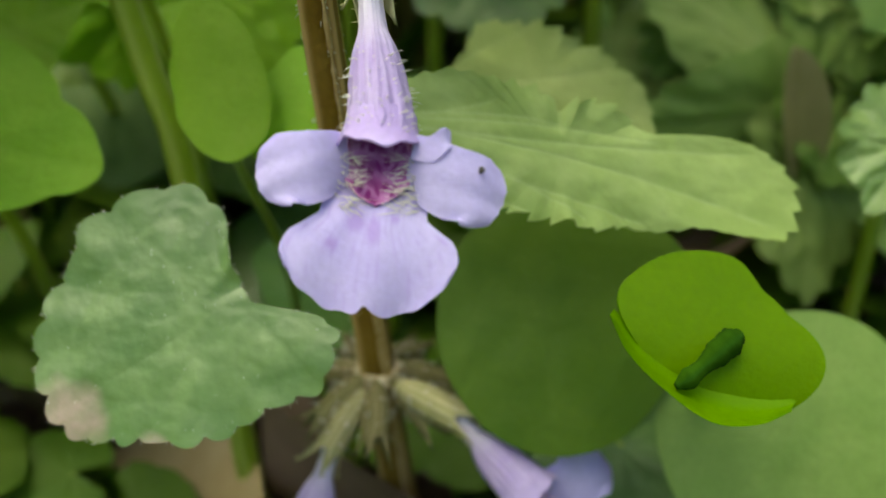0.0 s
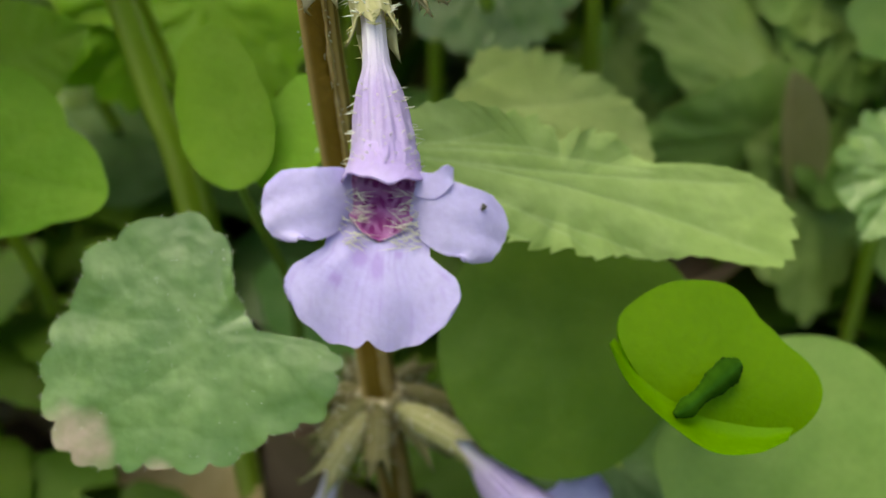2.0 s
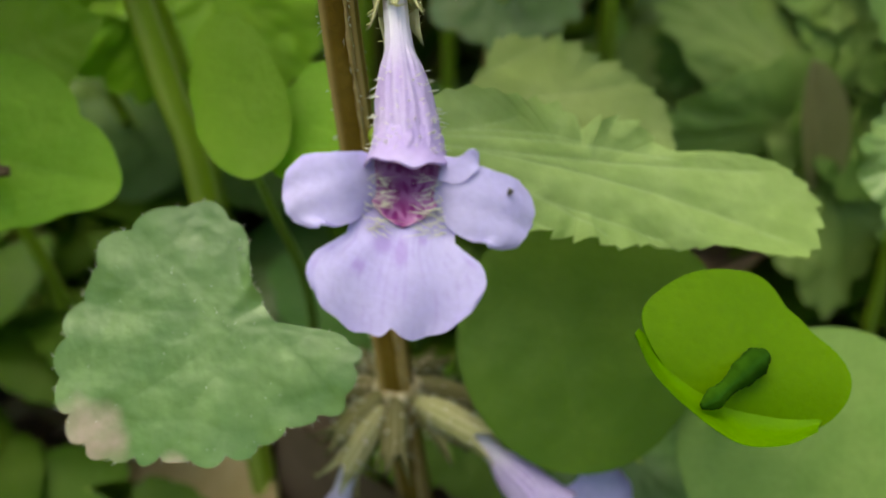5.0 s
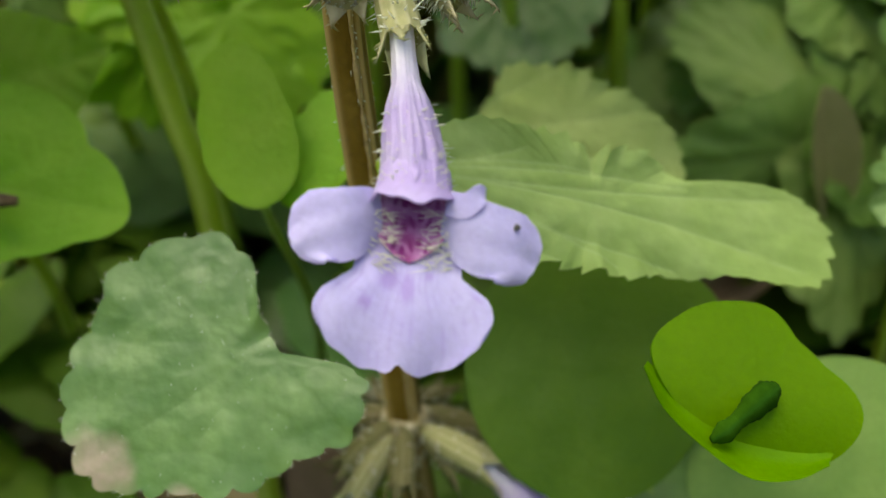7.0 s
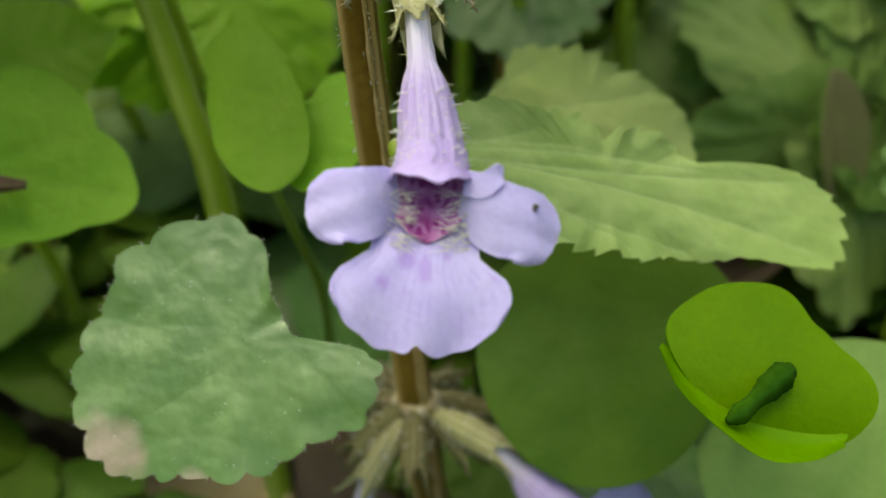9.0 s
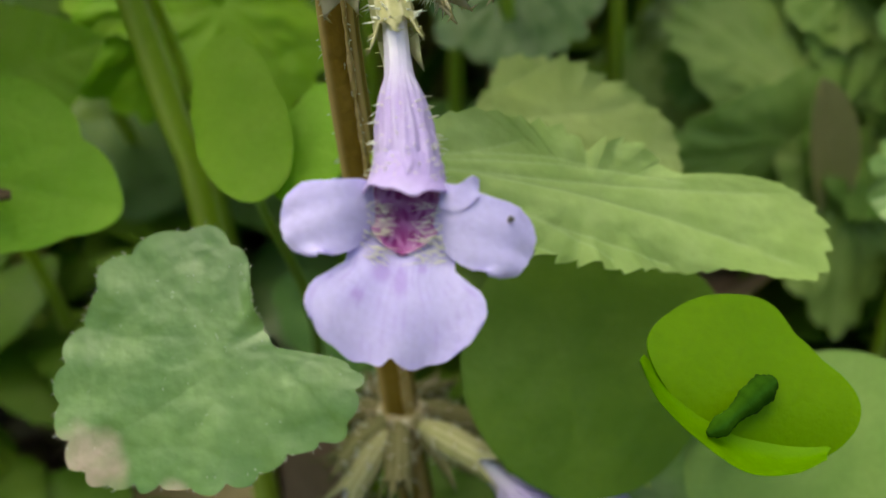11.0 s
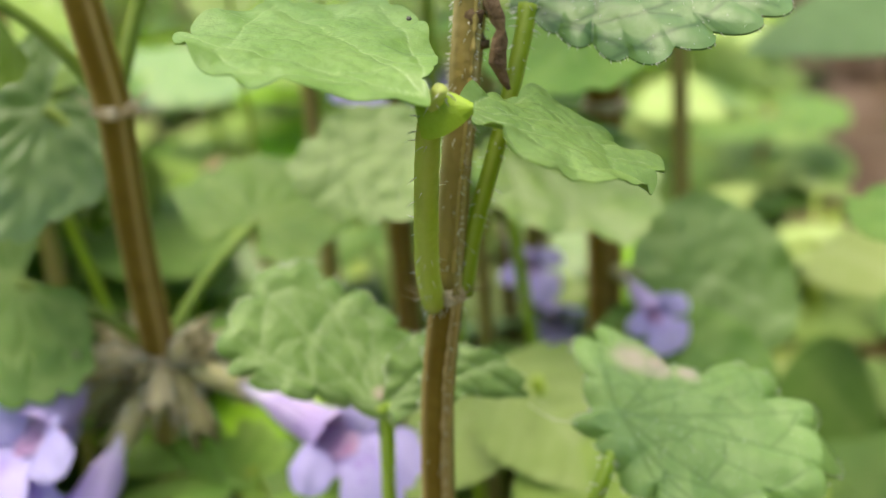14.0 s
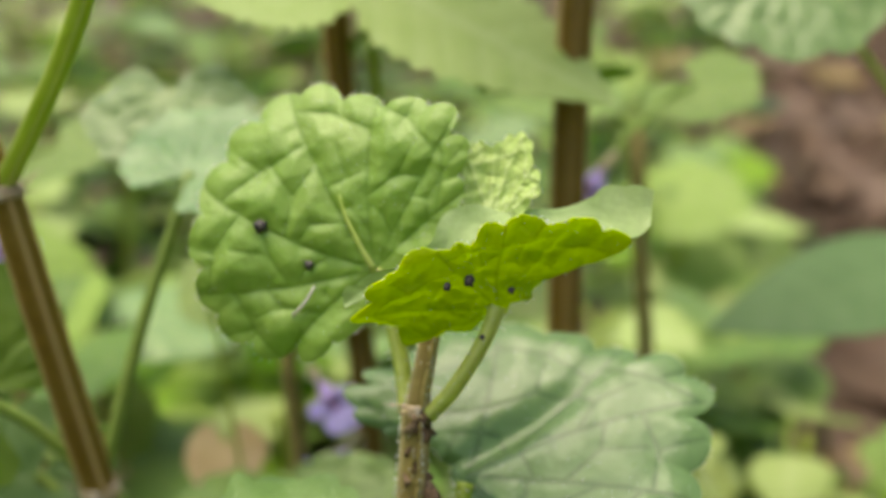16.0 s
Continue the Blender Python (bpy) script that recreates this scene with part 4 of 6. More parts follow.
stalk(lf, [(0.36, 5.53, 7.96), (0.38, 5.66, 8.01), (0.43, 5.83, 8.05)], [0.04, 0.035, 0.03], M_PETIOLE, "vein_base", 14, 3, count=8)

# leaves at the second node
lf = stalk(ivy, [(-0.62, 5.32, 9.1), (-0.62, 5.15, 9.4), (-0.54, 4.78, 10.0), (-0.46, 4.5, 10.42), (-0.39, 4.4, 10.57)], [0.068, 0.066, 0.063, 0.058, 0.035], M_PALESTALK, "leaf", 70, 13, label="green folded leaf held out in front of the stem")
formed_leaf(lf, (-0.44, 4.24, 10.60), (-1.28, 4.76, 10.76), (0.16, -0.04, 0.99), ((-174, 0.77), (-160, 0.71), (-132, 0.69), (-117, 0.61), (-82, 0.54), (-34, 0.60), (-5, 0.65), (25, 0.67), (36, 0.99), (49, 1.04), (68, 1.06), (78, 0.98), (107, 0.67), (156, 0.58)),
            [M_DULL, M_DULL], (-0.01, 0.70), ((-15, 1.25), (18, 1.48), (41, 1.38), (-37, 0.84)), 13, 56, 240, 0.09, cross=2, quilt=0.025, bulge=0.012, wave=0.05, vein_w=0.5, thick=0.006, soft=3.0)
formed_leaf(lf, (-0.34, 4.51, 10.47), (0.47, 4.91, 10.04), (0.45, 0.05, 0.89), ((-161, 0.49), (-103, 0.46), (-77, 0.73), (-64, 0.62), (-42, 0.67), (-28, 0.72), (-7, 0.63), (46, 0.47), (91, 0.54), (106, 0.46), (120, 0.67), (137, 0.59), (159, 0.48)),
            [M_DULL, M_DULL], (0.02, 0.55), ((0, 1.1), (40, 0.75), (-23, 1.08), (-42, 0.81), (71, 0.55)), 14, 50, 220, 0.12, cross=2, quilt=0.025, bulge=0.012, wave=0.05, vein_w=0.5, thick=0.006, name="leaf_lobe")
flap(lf, [(-0.49, 4.39, 10.35), (-0.45, 4.39, 10.34), (-0.38, 4.39, 10.36), (-0.31, 4.40, 10.40), (-0.25, 4.42, 10.45)], [(-0.52, 4.44, 10.52), (-0.47, 4.46, 10.55), (-0.40, 4.47, 10.55), (-0.33, 4.46, 10.53), (-0.25, 4.44, 10.49)], [M_PETIOLE, M_PETIOLE], "leaf_bend", 10, 24, -0.02, (0, -0.9, 0.4), "bright bend between the stalk and the lobes")
lf = stalk(ivy, [(-0.46, 5.42, 9.12), (-0.38, 5.45, 9.5), (-0.2, 5.52, 10.1), (-0.09, 5.62, 10.5), (-0.05, 5.7, 10.7)], [0.055, 0.05, 0.048, 0.048, 0.055], M_PETIOLE, "leaf", 90, 14, label="glossy blue-green scalloped leaf")
formed_leaf(lf, (-0.06, 5.76, 10.71), (0.89, 6.04, 10.88), (-0.01, -0.49, 0.87), ((-171, 0.57), (-161, 0.86), (-157, 1.08), (-147, 1.23), (-137, 1.16), (-126, 1.03), (-104, 1.05), (-81, 0.86), (-50, 0.81), (-29, 0.88), (-13, 1.03), (6, 1.14), (24, 1.06), (47, 1.09), (57, 1.01), (74, 0.91), (90, 0.88), (104, 0.72), (119, 0.66), (140, 0.57), (161, 0.54)),
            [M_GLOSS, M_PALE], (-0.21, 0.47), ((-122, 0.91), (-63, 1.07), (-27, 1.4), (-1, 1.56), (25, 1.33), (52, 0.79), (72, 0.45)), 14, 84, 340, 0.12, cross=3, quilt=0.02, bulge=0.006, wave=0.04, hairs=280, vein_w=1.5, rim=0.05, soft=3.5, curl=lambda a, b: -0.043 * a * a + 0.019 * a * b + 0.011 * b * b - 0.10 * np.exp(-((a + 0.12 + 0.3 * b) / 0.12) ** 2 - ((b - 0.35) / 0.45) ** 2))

# crown: big puckered leaf, folded young leaf, unopened leaf
lf = stalk(ivy, [(-0.36, 5.64, 11.2), (-0.39, 5.72, 11.45), (-0.46, 5.8, 11.8), (-0.52, 5.84, 12.02)], [0.055, 0.05, 0.045, 0.045], M_PALESTALK, "leaf", 30, 15, label="large puckered fresh green crown leaf")
formed_leaf(lf, (-0.53, 5.81, 12.02), (-0.79, 6.04, 12.95), (-0.04, -0.97, 0.23), ((-171, 0.63), (-153, 0.82), (-135, 0.91), (-119, 0.96), (-102, 0.95), (-83, 0.89), (-59, 0.85), (-38, 0.86), (-16, 0.85), (3, 0.81), (25, 0.71), (46, 0.79), (61, 0.92), (77, 0.85), (95, 0.72), (119, 0.58), (150, 0.47)),
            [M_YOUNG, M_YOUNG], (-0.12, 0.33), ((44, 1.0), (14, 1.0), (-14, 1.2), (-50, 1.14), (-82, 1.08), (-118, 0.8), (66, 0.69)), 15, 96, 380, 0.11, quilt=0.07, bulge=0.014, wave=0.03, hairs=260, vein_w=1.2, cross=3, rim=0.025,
            curl=lambda a, b: 0.08 * (a * a + b * b) - 0.45 * np.maximum(0, b - 0.15) ** 2 - 0.5 * np.maximum(0, np.hypot(a + 0.12, b - 0.33) - 0.66) ** 1.5)
stalk(lf, [(-0.53, 5.79, 12.02), (-0.60, 5.80, 12.16), (-0.68, 5.835, 12.33), (-0.72, 5.88, 12.45)], [0.022, 0.014, 0.009, 0.004], M_PALESTALK, "midrib", 0, 4, sides=7, count=12, label="pale midrib")
lf = stalk(ivy, [(-0.23, 5.58, 11.2), (-0.09, 5.55, 11.36), (0.07, 5.54, 11.60), (0.15, 5.58, 11.75), (0.19, 5.62, 11.86)], [0.05, 0.048, 0.045, 0.045, 0.05], M_PALESTALK, "leaf", 30, 16, label="folded yellow-green young leaf")
formed_leaf(lf, (0.19, 5.63, 11.84), (0.36, 5.32, 12.78), (0.36, -0.86, -0.36), ((-157, 0.41), (-141, 0.59), (-120, 0.57), (-108, 0.74), (-93, 0.60), (-67, 0.40), (-48, 0.24), (7, 0.29), (31, 0.37), (66, 0.65), (85, 0.91), (93, 0.71), (98, 0.51), (111, 0.32), (169, 0.39)),
            [M_LIME, M_YOUNG], (-0.12, 0.24), ((68, 0.8), (34, 0.6), (0, 0.53), (-43, 0.53), (-86, 0.79), (-109, 0.53)), 16, 56, 280, 0.13, quilt=-0.05, bulge=0.02, wave=0.05, hairs=120, cross=3, vein_w=1.2, soft=3.0)
flap(lf, [(-0.65, 5.50, 11.90), (-0.37, 5.59, 12.02), (-0.09, 5.67, 12.13), (0.17, 5.75, 12.24), (0.45, 5.82, 12.25), (0.73, 5.87, 12.21), (0.96, 5.91, 12.16), (1.06, 5.95, 12.22)],
     [(-0.67, 5.51, 11.98), (-0.55, 5.55, 12.05), (-0.23, 5.65, 12.15), (-0.05, 5.78, 12.39), (0.26, 5.88, 12.34), (0.61, 5.96, 12.34), (0.85, 6.03, 12.44), (1.08, 6.05, 12.40)],
     [M_INNER, M_INNER], "leaf_lobe", 16, 120, 0.02, (0.1, -0.6, 0.8), "pale inner half of the folded leaf", 0.018)
lf = stalk(ivy, [(-0.14, 5.72, 11.9), (0.03, 5.80, 12.1), (0.16, 5.86, 12.28)], [0.05, 0.05, 0.04], M_PALESTALK, "leaf_bud", 12, 18, count=8, label="small hairy pale unopened leaf")
formed_leaf(lf, (0.16, 5.85, 12.26), (0.41, 6.32, 13.11), (-0.10, -0.86, 0.50), ((-150, 0.28), (-120, 0.22), (-76, 0.24), (-48, 0.30), (-38, 0.30), (-32, 0.23), (-23, 0.25), (-9, 0.31), (5, 0.34), (20, 0.30), (35, 0.22), (61, 0.22), (91, 0.22), (115, 0.19), (140, 0.24), (178, 0.29)),
            [M_TENDER, M_TENDER], (0.0, 0.24), ((-33, 0.48), (4, 0.56), (36, 0.38), (-12, 0.42), (20, 0.42), (-60, 0.34), (62, 0.32)), 17, 44, 160, 0.12, quilt=-0.022, bulge=0.012, wave=0.02, hairs=50, vein_w=1.6, cross=2, soft=3.0, curl=lambda a, b: 1.0 * a * a)

# specks and a straw bit on the crown leaf
def crumb(name, c, r, mat, label, category, seed):
    rng = np.random.RandomState(seed)
    t = thing(name, c, label, category)
    g = Geo()
    rows = []
    for a in np.linspace(0.15, math.pi - 0.15, 7):
        for w in np.arange(9) * 2 * math.pi / 9:
            d = np.array((math.sin(a) * math.cos(w), math.sin(a) * math.sin(w), math.cos(a)))
            rows.append(np.array(c) + d * r * (1 + 0.55 * noise.noise(Vector(d * 1.7) + Vector((seed, 0, 0))) + 0.15 * rng.randn()))
    g.add(rows, [(i * 9 + j, (i + 1) * 9 + j, (i + 1) * 9 + (j + 1) % 9, i * 9 + (j + 1) % 9) for i in range(6) for j in range(9)] + [tuple(range(9)), tuple(range(62, 53, -1))], rng.rand(63))
    part("grain", g, mat, t)
    return t


for nm, c, r, lab in (("soil_crumb", (-1.2, 5.86, 12.28), 0.034, "grey soil crumb lying on the crown leaf"), ("soil_crumb", (-0.91, 5.79, 12.06), 0.026, "dark soil crumb lying on the crown leaf"),
                      ("soil_crumb", (-0.06, 5.435, 12.04), 0.022, "black speck on the folded young leaf"), ("soil_crumb", (0.06, 5.47, 12.06), 0.03, "black speck on the folded young leaf"),
                      ("soil_crumb", (0.28, 5.595, 11.96), 0.018, "dark speck at the leaf stalk"), ("soil_crumb", (0.11, 5.52, 11.71), 0.016, "dark speck on the leaf stalk"),
                      ("soil_crumb", (-0.65, 5.35, 10.71), 0.014, "dark speck on the soft green leaf"), ("soil_crumb", (-1.51, 5.79, 6.15), 0.024, "dark speck on the calyx"),
                      ("soil_crumb", (0.15, 4.355, 5.3), 0.013, "grey speck on the flower")):
    crumb(nm, c, r, M_SPECK, lab, "crumb", int(abs(c[0] * 100)))
t = thing("straw", (-0.97, 5.73, 11.83), "short pale straw lying on the crown leaf", "straw")
stalk(t, [(-1.01, 5.70, 11.78), (-0.93, 5.70, 11.86), (-0.87, 5.71, 11.95)], [0.009, 0.012, 0.008], M_STRAW, "straw_shaft", 0, 1, count=6)

t = thing("spider_thread", (-0.14, 6.2, 8.0), "single pale spider thread between two leaves", "thread")
stalk(t, [(-0.16, 6.2, 7.97), (0.0, 5.86, 8.06), (0.17, 5.52, 8.22)], [0.0022, 0.0022], M_HAIR, "thread", 0, 1, sides=5, count=8)

# ---- second ground ivy ----
ivy_b = thing("ground_ivy", (-3.9, 8.6, 0.0), "second ground ivy with a brown stem and lilac flowers", "plant")
WB, NB, TB = (-3.28, 7.75, 7.58), (-3.07, 7.15, 9.83), (-3.2, 6.68, 12.33)


def b_stem(points, radii, mat, seed):
    g = Geo()
    p, d, r = sweep(g, points, radii, 24, 30, 0.2, 4, turn=1.047, seed=seed, wobble=0.01)
    return part("stem", g, mat, ivy_b)


b_stem([(-3.9, 8.6, 0), (-3.6, 8.2, 4), WB], [0.14, 0.14, 0.13], M_STEMG, 31)
b_stem([WB, (-3.2, 7.45, 8.7), NB], [0.13, 0.125, 0.12], M_STEM, 32)
b_stem([NB, (-3.12, 6.9, 11.0), TB], [0.125, 0.12, 0.11], M_STEM, 33)
b_stem([TB, (-2.85, 6.5, 12.75), (-2.45, 6.35, 13.3), (-2.2, 6.28, 13.8), (-2.1, 6.25, 14.5)], [0.07, 0.065, 0.065, 0.06], M_PETIOLE, 34)
b_stem([TB, (-3.35, 6.6, 13.2), (-3.5, 6.5, 14.4)], [0.1, 0.09, 0.08], M_STEM, 35)
for c, r in ((WB, 0.18), (NB, 0.14), (TB, 0.13)):
    part("node_collar", collar(c, r, 7, 40), M_NODE, ivy_b, "pale hairy stem node")
for k in range(13):
    w = k * 0.483 + 0.1
    s = 0.55 + 0.45 * (k % 3) / 2
    calyx(ivy_b, (WB[0] + 0.12 * math.cos(w), WB[1] + 0.12 * math.sin(w), WB[2] - 0.02), (WB[0] + 0.7 * s * math.cos(w), WB[1] + 0.6 * s * math.sin(w), WB[2] + 0.14 - 0.2 * (k % 4)), M_DARKCALYX if k % 2 else M_DRY, 60 + k, 0.12, 150, 0.15, "spent_calyx", "dry tan bristly calyx")
flower(ivy_b, (-3.1, 7.7, 7.5), (-2.5, 7.45, 7.45), (-1.66, 6.98, 7.27), (0.1, -0.45, 0.9), 0.98, 5, False)
flower(ivy_b, (-3.35, 7.55, 7.4), (-3.48, 7.25, 7.1), (-3.66, 6.62, 6.72), (0.0, -0.5, 0.85), 1.0, 6, False)
flower(ivy_b, (-3.5, 7.7, 7.5), (-3.85, 7.5, 7.3), (-4.3, 7.0, 6.95), (-0.2, -0.4, 0.9), 1.1, 7, False)
flower(ivy_b, (-3.45, 7.6, 7.55), (-3.75, 7.4, 7.6), (-4.1, 6.9, 7.35), (-0.3, -0.4, 0.9), 1.1, 8, False)


def ivy_leaf(parent, foot, knee, tip, normal, width, mats, seed, res=(22, 80), label="", **kw):
    m = (np.asarray(foot) * 0.5 + np.asarray(knee) * 0.5) + np.array((0, 0, 0.1))
    lf = stalk(parent, [foot, m, knee], [0.06, 0.05, 0.05], M_STALK, "leaf", 0, seed, label=label)
    fan_leaf(lf, knee, tip, normal, width, mats, seed, res[0], res[1], kw.pop("teeth", 17), kw.pop("tooth", 0.1), **kw)
    return lf


ivy_leaf(ivy_b, NB, (-3.75, 6.85, 10.75), (-4.6, 6.6, 11.4), (0.1, -0.6, 0.8), 2.2, [M_DEEP, M_DEEP], 41)
ivy_leaf(ivy_b, NB, (-2.35, 8.0, 12.1), (-1.9, 8.7, 12.4), (0.0, -0.5, 0.85), 1.5, [M_BLUE, M_BLUE], 42)
ivy_leaf(ivy_b, (-3.15, 7.4, 9.0), (-3.75, 7.5, 9.75), (-4.35, 6.8, 9.0), (0.2, -0.8, 0.6), 1.5, [M_BLUE, M_BLUE], 43)
ivy_leaf(ivy_b, WB, (-2.6, 8.7, 8.4), (-2.3, 9.5, 8.7), (0.0, -0.6, 0.8), 1.7, [M_LEAF, M_LEAF], 44)
ivy_leaf(ivy_b, WB, (-4.3, 7.6, 8.3), (-5.0, 7.2, 8.0), (0.1, -0.7, 0.7), 2.2, [M_LEAF, M_LEAF], 45)


# ---- low plants round the flower ----
def upright(name, label, foot, top, mat, r=0.06, category="plant", group=""):
    """A little plant: its thing, and a stalk from the soil to the top."""
    foot, top = np.asarray(foot, float), np.asarray(top, float)
    t = thing(name, tuple(foot), label, category, group)
    mid = foot * 0.45 + top * 0.55 + np.array((0.15, 0.25, 0.1))
    lf = stalk(t, [foot, mid, top], [r * 1.2, r, r * 0.9], mat, "leaf", 0, 1)
    return t, lf


OVATE = lambda u: np.maximum(np.sin(np.pi * np.clip(u, 0, 1) ** 0.62), 0) ** 0.85
SPOON = lambda u: np.maximum(np.sin(np.pi * u ** 0.9), 0) ** 0.6

# scalloped leaf with a brown corner, low and in front
t, lf = upright("ground_ivy_leaf", "blue-green scalloped ground ivy leaf with a browned edge", (-0.6, 6.6, 0.2), (-1.19, 5.20, 3.88), M_PETIOLE)
formed_leaf(lf, (-1.20, 5.15, 3.94), (-2.06, 4.83, 3.55), (-0.05, -0.72, 0.69), ((-158, 0.35), (-150, 0.77), (-144, 0.87), (-133, 0.84), (-120, 0.86), (-110, 0.72), (-93, 0.67), (-80, 0.70), (-62, 0.71), (-45, 0.69), (-35, 0.78), (-25, 0.82), (-17, 0.93), (-7, 0.94), (7, 0.90), (21, 0.86), (37, 0.81), (53, 0.72), (69, 0.81), (95, 0.75), (120, 0.74), (138, 0.60), (159, 0.36)),
            [M_BLUE, M_BLUE], (0.05, 0.24), ((107, 0.6), (68, 0.86), (31, 1.0), (-2, 1.14), (-30, 0.84), (-66, 0.67), (-108, 0.67), (-138, 0.5)), 51, 56, 280, 0.07, cross=2, quilt=0.012, bulge=0.006, wave=0.03, hairs=70, vein_w=0.6, curl=lambda a, b: -0.05 * (a * a + b * b), dry=((-0.12, 1.1, 0.28), (-0.5, 0.75, 0.1)))

# toothed pale leaf
t, lf = upright("nettle", "pale green toothed nettle leaf on a thin stalk", (-0.6, 8.2, 0.2), (-0.50, 5.64, 4.84), M_PETIOLE)
formed_leaf(lf, (-0.50, 5.59, 4.86), (0.45, 5.67, 4.54), (0.29, -0.63, 0.72), ((-173, 1.05), (-160, 0.85), (-147, 0.55), (-98, 0.26), (-25, 0.56), (-19, 1.09), (-12, 1.38), (-5, 1.51), (8, 1.48), (11, 1.18), (14, 0.91), (36, 0.54), (82, 0.39), (120, 0.45), (146, 0.68), (164, 1.07)),
            [M_NETTLE, M_NETTLE], (-0.10, 1.20), ((1, 2.66), (-22, 0.81), (-13, 1.2), (-10, 1.74), (-9, 2.3), (15, 1.08), (10, 1.4), (6, 1.74)), 52, 50, 420, saw=0.13, saw_depth=0.06, quilt=0.03, bulge=0.008, wave=0.05, cross=0, soft=3.0)
formed_leaf(lf, (-0.15, 6.84, 4.39), (0.84, 6.81, 4.24), (0.10, -0.62, 0.78), ((-167, 0.52), (-144, 0.57), (-111, 0.43), (-66, 0.38), (-23, 0.52), (0, 0.71), (23, 0.88), (63, 0.42), (148, 0.42), (171, 0.64)),
            [M_NETTLE, M_NETTLE], (-0.16, 0.74), ((2, 1.48), (-40, 0.81), (-15, 1.23)), 72, 40, 260, saw=0.14, saw_depth=0.06, quilt=0.02, bulge=0.008, wave=0.04, cross=0)

# cupped bright leaf
t, lf = upright("cup_leaf", "bright green folded round leaf cupped round its buds", (1.7, 6.3, 0.2), (1.42, 4.9, 3.85), M_LIME, 0.05)
formed_leaf(lf, (1.30, 4.60, 3.82), (1.47, 5.38, 4.42), (0.15, -0.62, 0.77), ((-149, 0.36), (-120, 0.44), (-91, 0.60), (-82, 0.64), (-66, 0.57), (-27, 0.46), (2, 0.42), (31, 0.31), (66, 0.36), (90, 0.55), (103, 0.58), (124, 0.55), (169, 0.39)),
            [M_CUP, M_CUP], (0.14, 0.35), (), 53, 40, 180, bulge=0.003, cross=0, soft=8.0, thick=0.02, curl=lambda a, b: -0.9 * np.maximum(0, 0.33 - b) ** 2 - 0.10 * np.maximum(0, b - 0.45))
flap(lf, [(0.89, 4.92, 4.10), (1.09, 4.78, 3.95), (1.29, 4.68, 3.80), (1.53, 4.66, 3.73), (1.74, 4.66, 3.70), (1.88, 4.68, 3.70)], [(0.84, 4.75, 4.20), (0.93, 4.60, 4.07), (1.12, 4.47, 3.93), (1.36, 4.38, 3.80), (1.60, 4.40, 3.77), (1.80, 4.52, 3.75)], [M_CUP, M_CUP], sag=0.05)
g = Geo()
sweep(g, [(1.19, 4.57, 3.87), (1.27, 4.61, 3.90), (1.37, 4.68, 3.95), (1.47, 4.75, 4.00), (1.55, 4.80, 4.03)], [0.02, 0.07, 0.05, 0.08, 0.09, 0.04], 18, 30, 0.06, 3, flat=0.75, wobble=0.05, seed=4)
part("flower_bud", g, M_BUD, lf, "dark green bud in the fold")

# round leaves behind
t, lf = upright("round_leaf", "dark green round smooth leaf on a stalk", (1.0, 7.2, 0.2), (0.47, 6.03, 3.65), M_PETIOLE)
formed_leaf(lf, (0.47, 6.00, 3.68), (0.67, 5.36, 2.94), (0.05, -0.75, 0.66), ((-166, 0.82), (-130, 0.93), (-104, 1.04), (-79, 0.86), (-45, 0.76), (-19, 0.77), (9, 0.76), (37, 0.74), (65, 0.71), (95, 0.73), (123, 0.76), (158, 0.85)),
            [M_DEEP, M_DEEP], (-0.11, 0.53), ((-60, 0.9), (0, 1.2), (60, 0.8)), 54, 30, 120, quilt=0.01, bulge=0.008, cross=0, vein_w=0.8, soft=14.0, curl=lambda a, b: -0.1 * (a * a + (b - 0.5) ** 2))
t, lf = upright("round_leaf", "light green round smooth leaf on a stalk", (2.2, 7.2, 0.2), (2.26, 5.70, 3.0), M_PETIOLE)
formed_leaf(lf, (2.26, 5.66, 3.02), (1.99, 5.01, 2.30), (0.05, -0.75, 0.66), ((-165, 0.75), (-129, 0.72), (-96, 0.80), (-59, 0.82), (-4, 0.82), (29, 0.98), (53, 0.97), (74, 1.00), (86, 1.01), (110, 0.83), (137, 0.76), (166, 0.74)),
            [M_SOFT, M_SOFT], (-0.16, 0.32), (), 55, 30, 120, bulge=0.008, cross=0, soft=14.0, curl=lambda a, b: -0.1 * (a * a + (b - 0.3) ** 2))

# bright spoon leaves and a pale stalk
t, lf = upright("spoon_leaf_herb", "bright green upright spoon-shaped leaves", (-1.3, 7.6, 0.2), (-1.26, 6.03, 4.35), M_STALK, 0.035)
formed_leaf(lf, (-1.28, 6.00, 4.37), (-1.48, 6.69, 5.08), (0.05, -0.71, 0.71), ((-176, 0.40), (-127, 0.31), (-80, 0.28), (-38, 0.40), (-18, 0.60), (-2, 0.69), (14, 0.55), (40, 0.34), (80, 0.27), (115, 0.29), (150, 0.36)),
            [M_GRASS, M_GRASS], (0.02, 0.35), (), 56, 30, 100, bulge=0.005, cross=0, soft=9.0, curl=lambda a, b: 0.5 * a * a)
formed_leaf(lf, (-1.20, 6.07, 4.29), (-0.81, 6.78, 4.87), (-0.10, -0.60, 0.80), ((-180, 0.40), (-128, 0.25), (-43, 0.25), (-14, 0.42), (15, 0.38), (69, 0.28), (127, 0.31)), [M_GRASS, M_GRASS], (0.07, 0.42), (), 57, 30, 100, bulge=0.005, cross=0, soft=9.0, curl=lambda a, b: 0.4 * a * a)
t = thing("pale_stalk", (-1.4, 6.3, 0.1), "long pale green bare stalk leaning sideways", "plant")
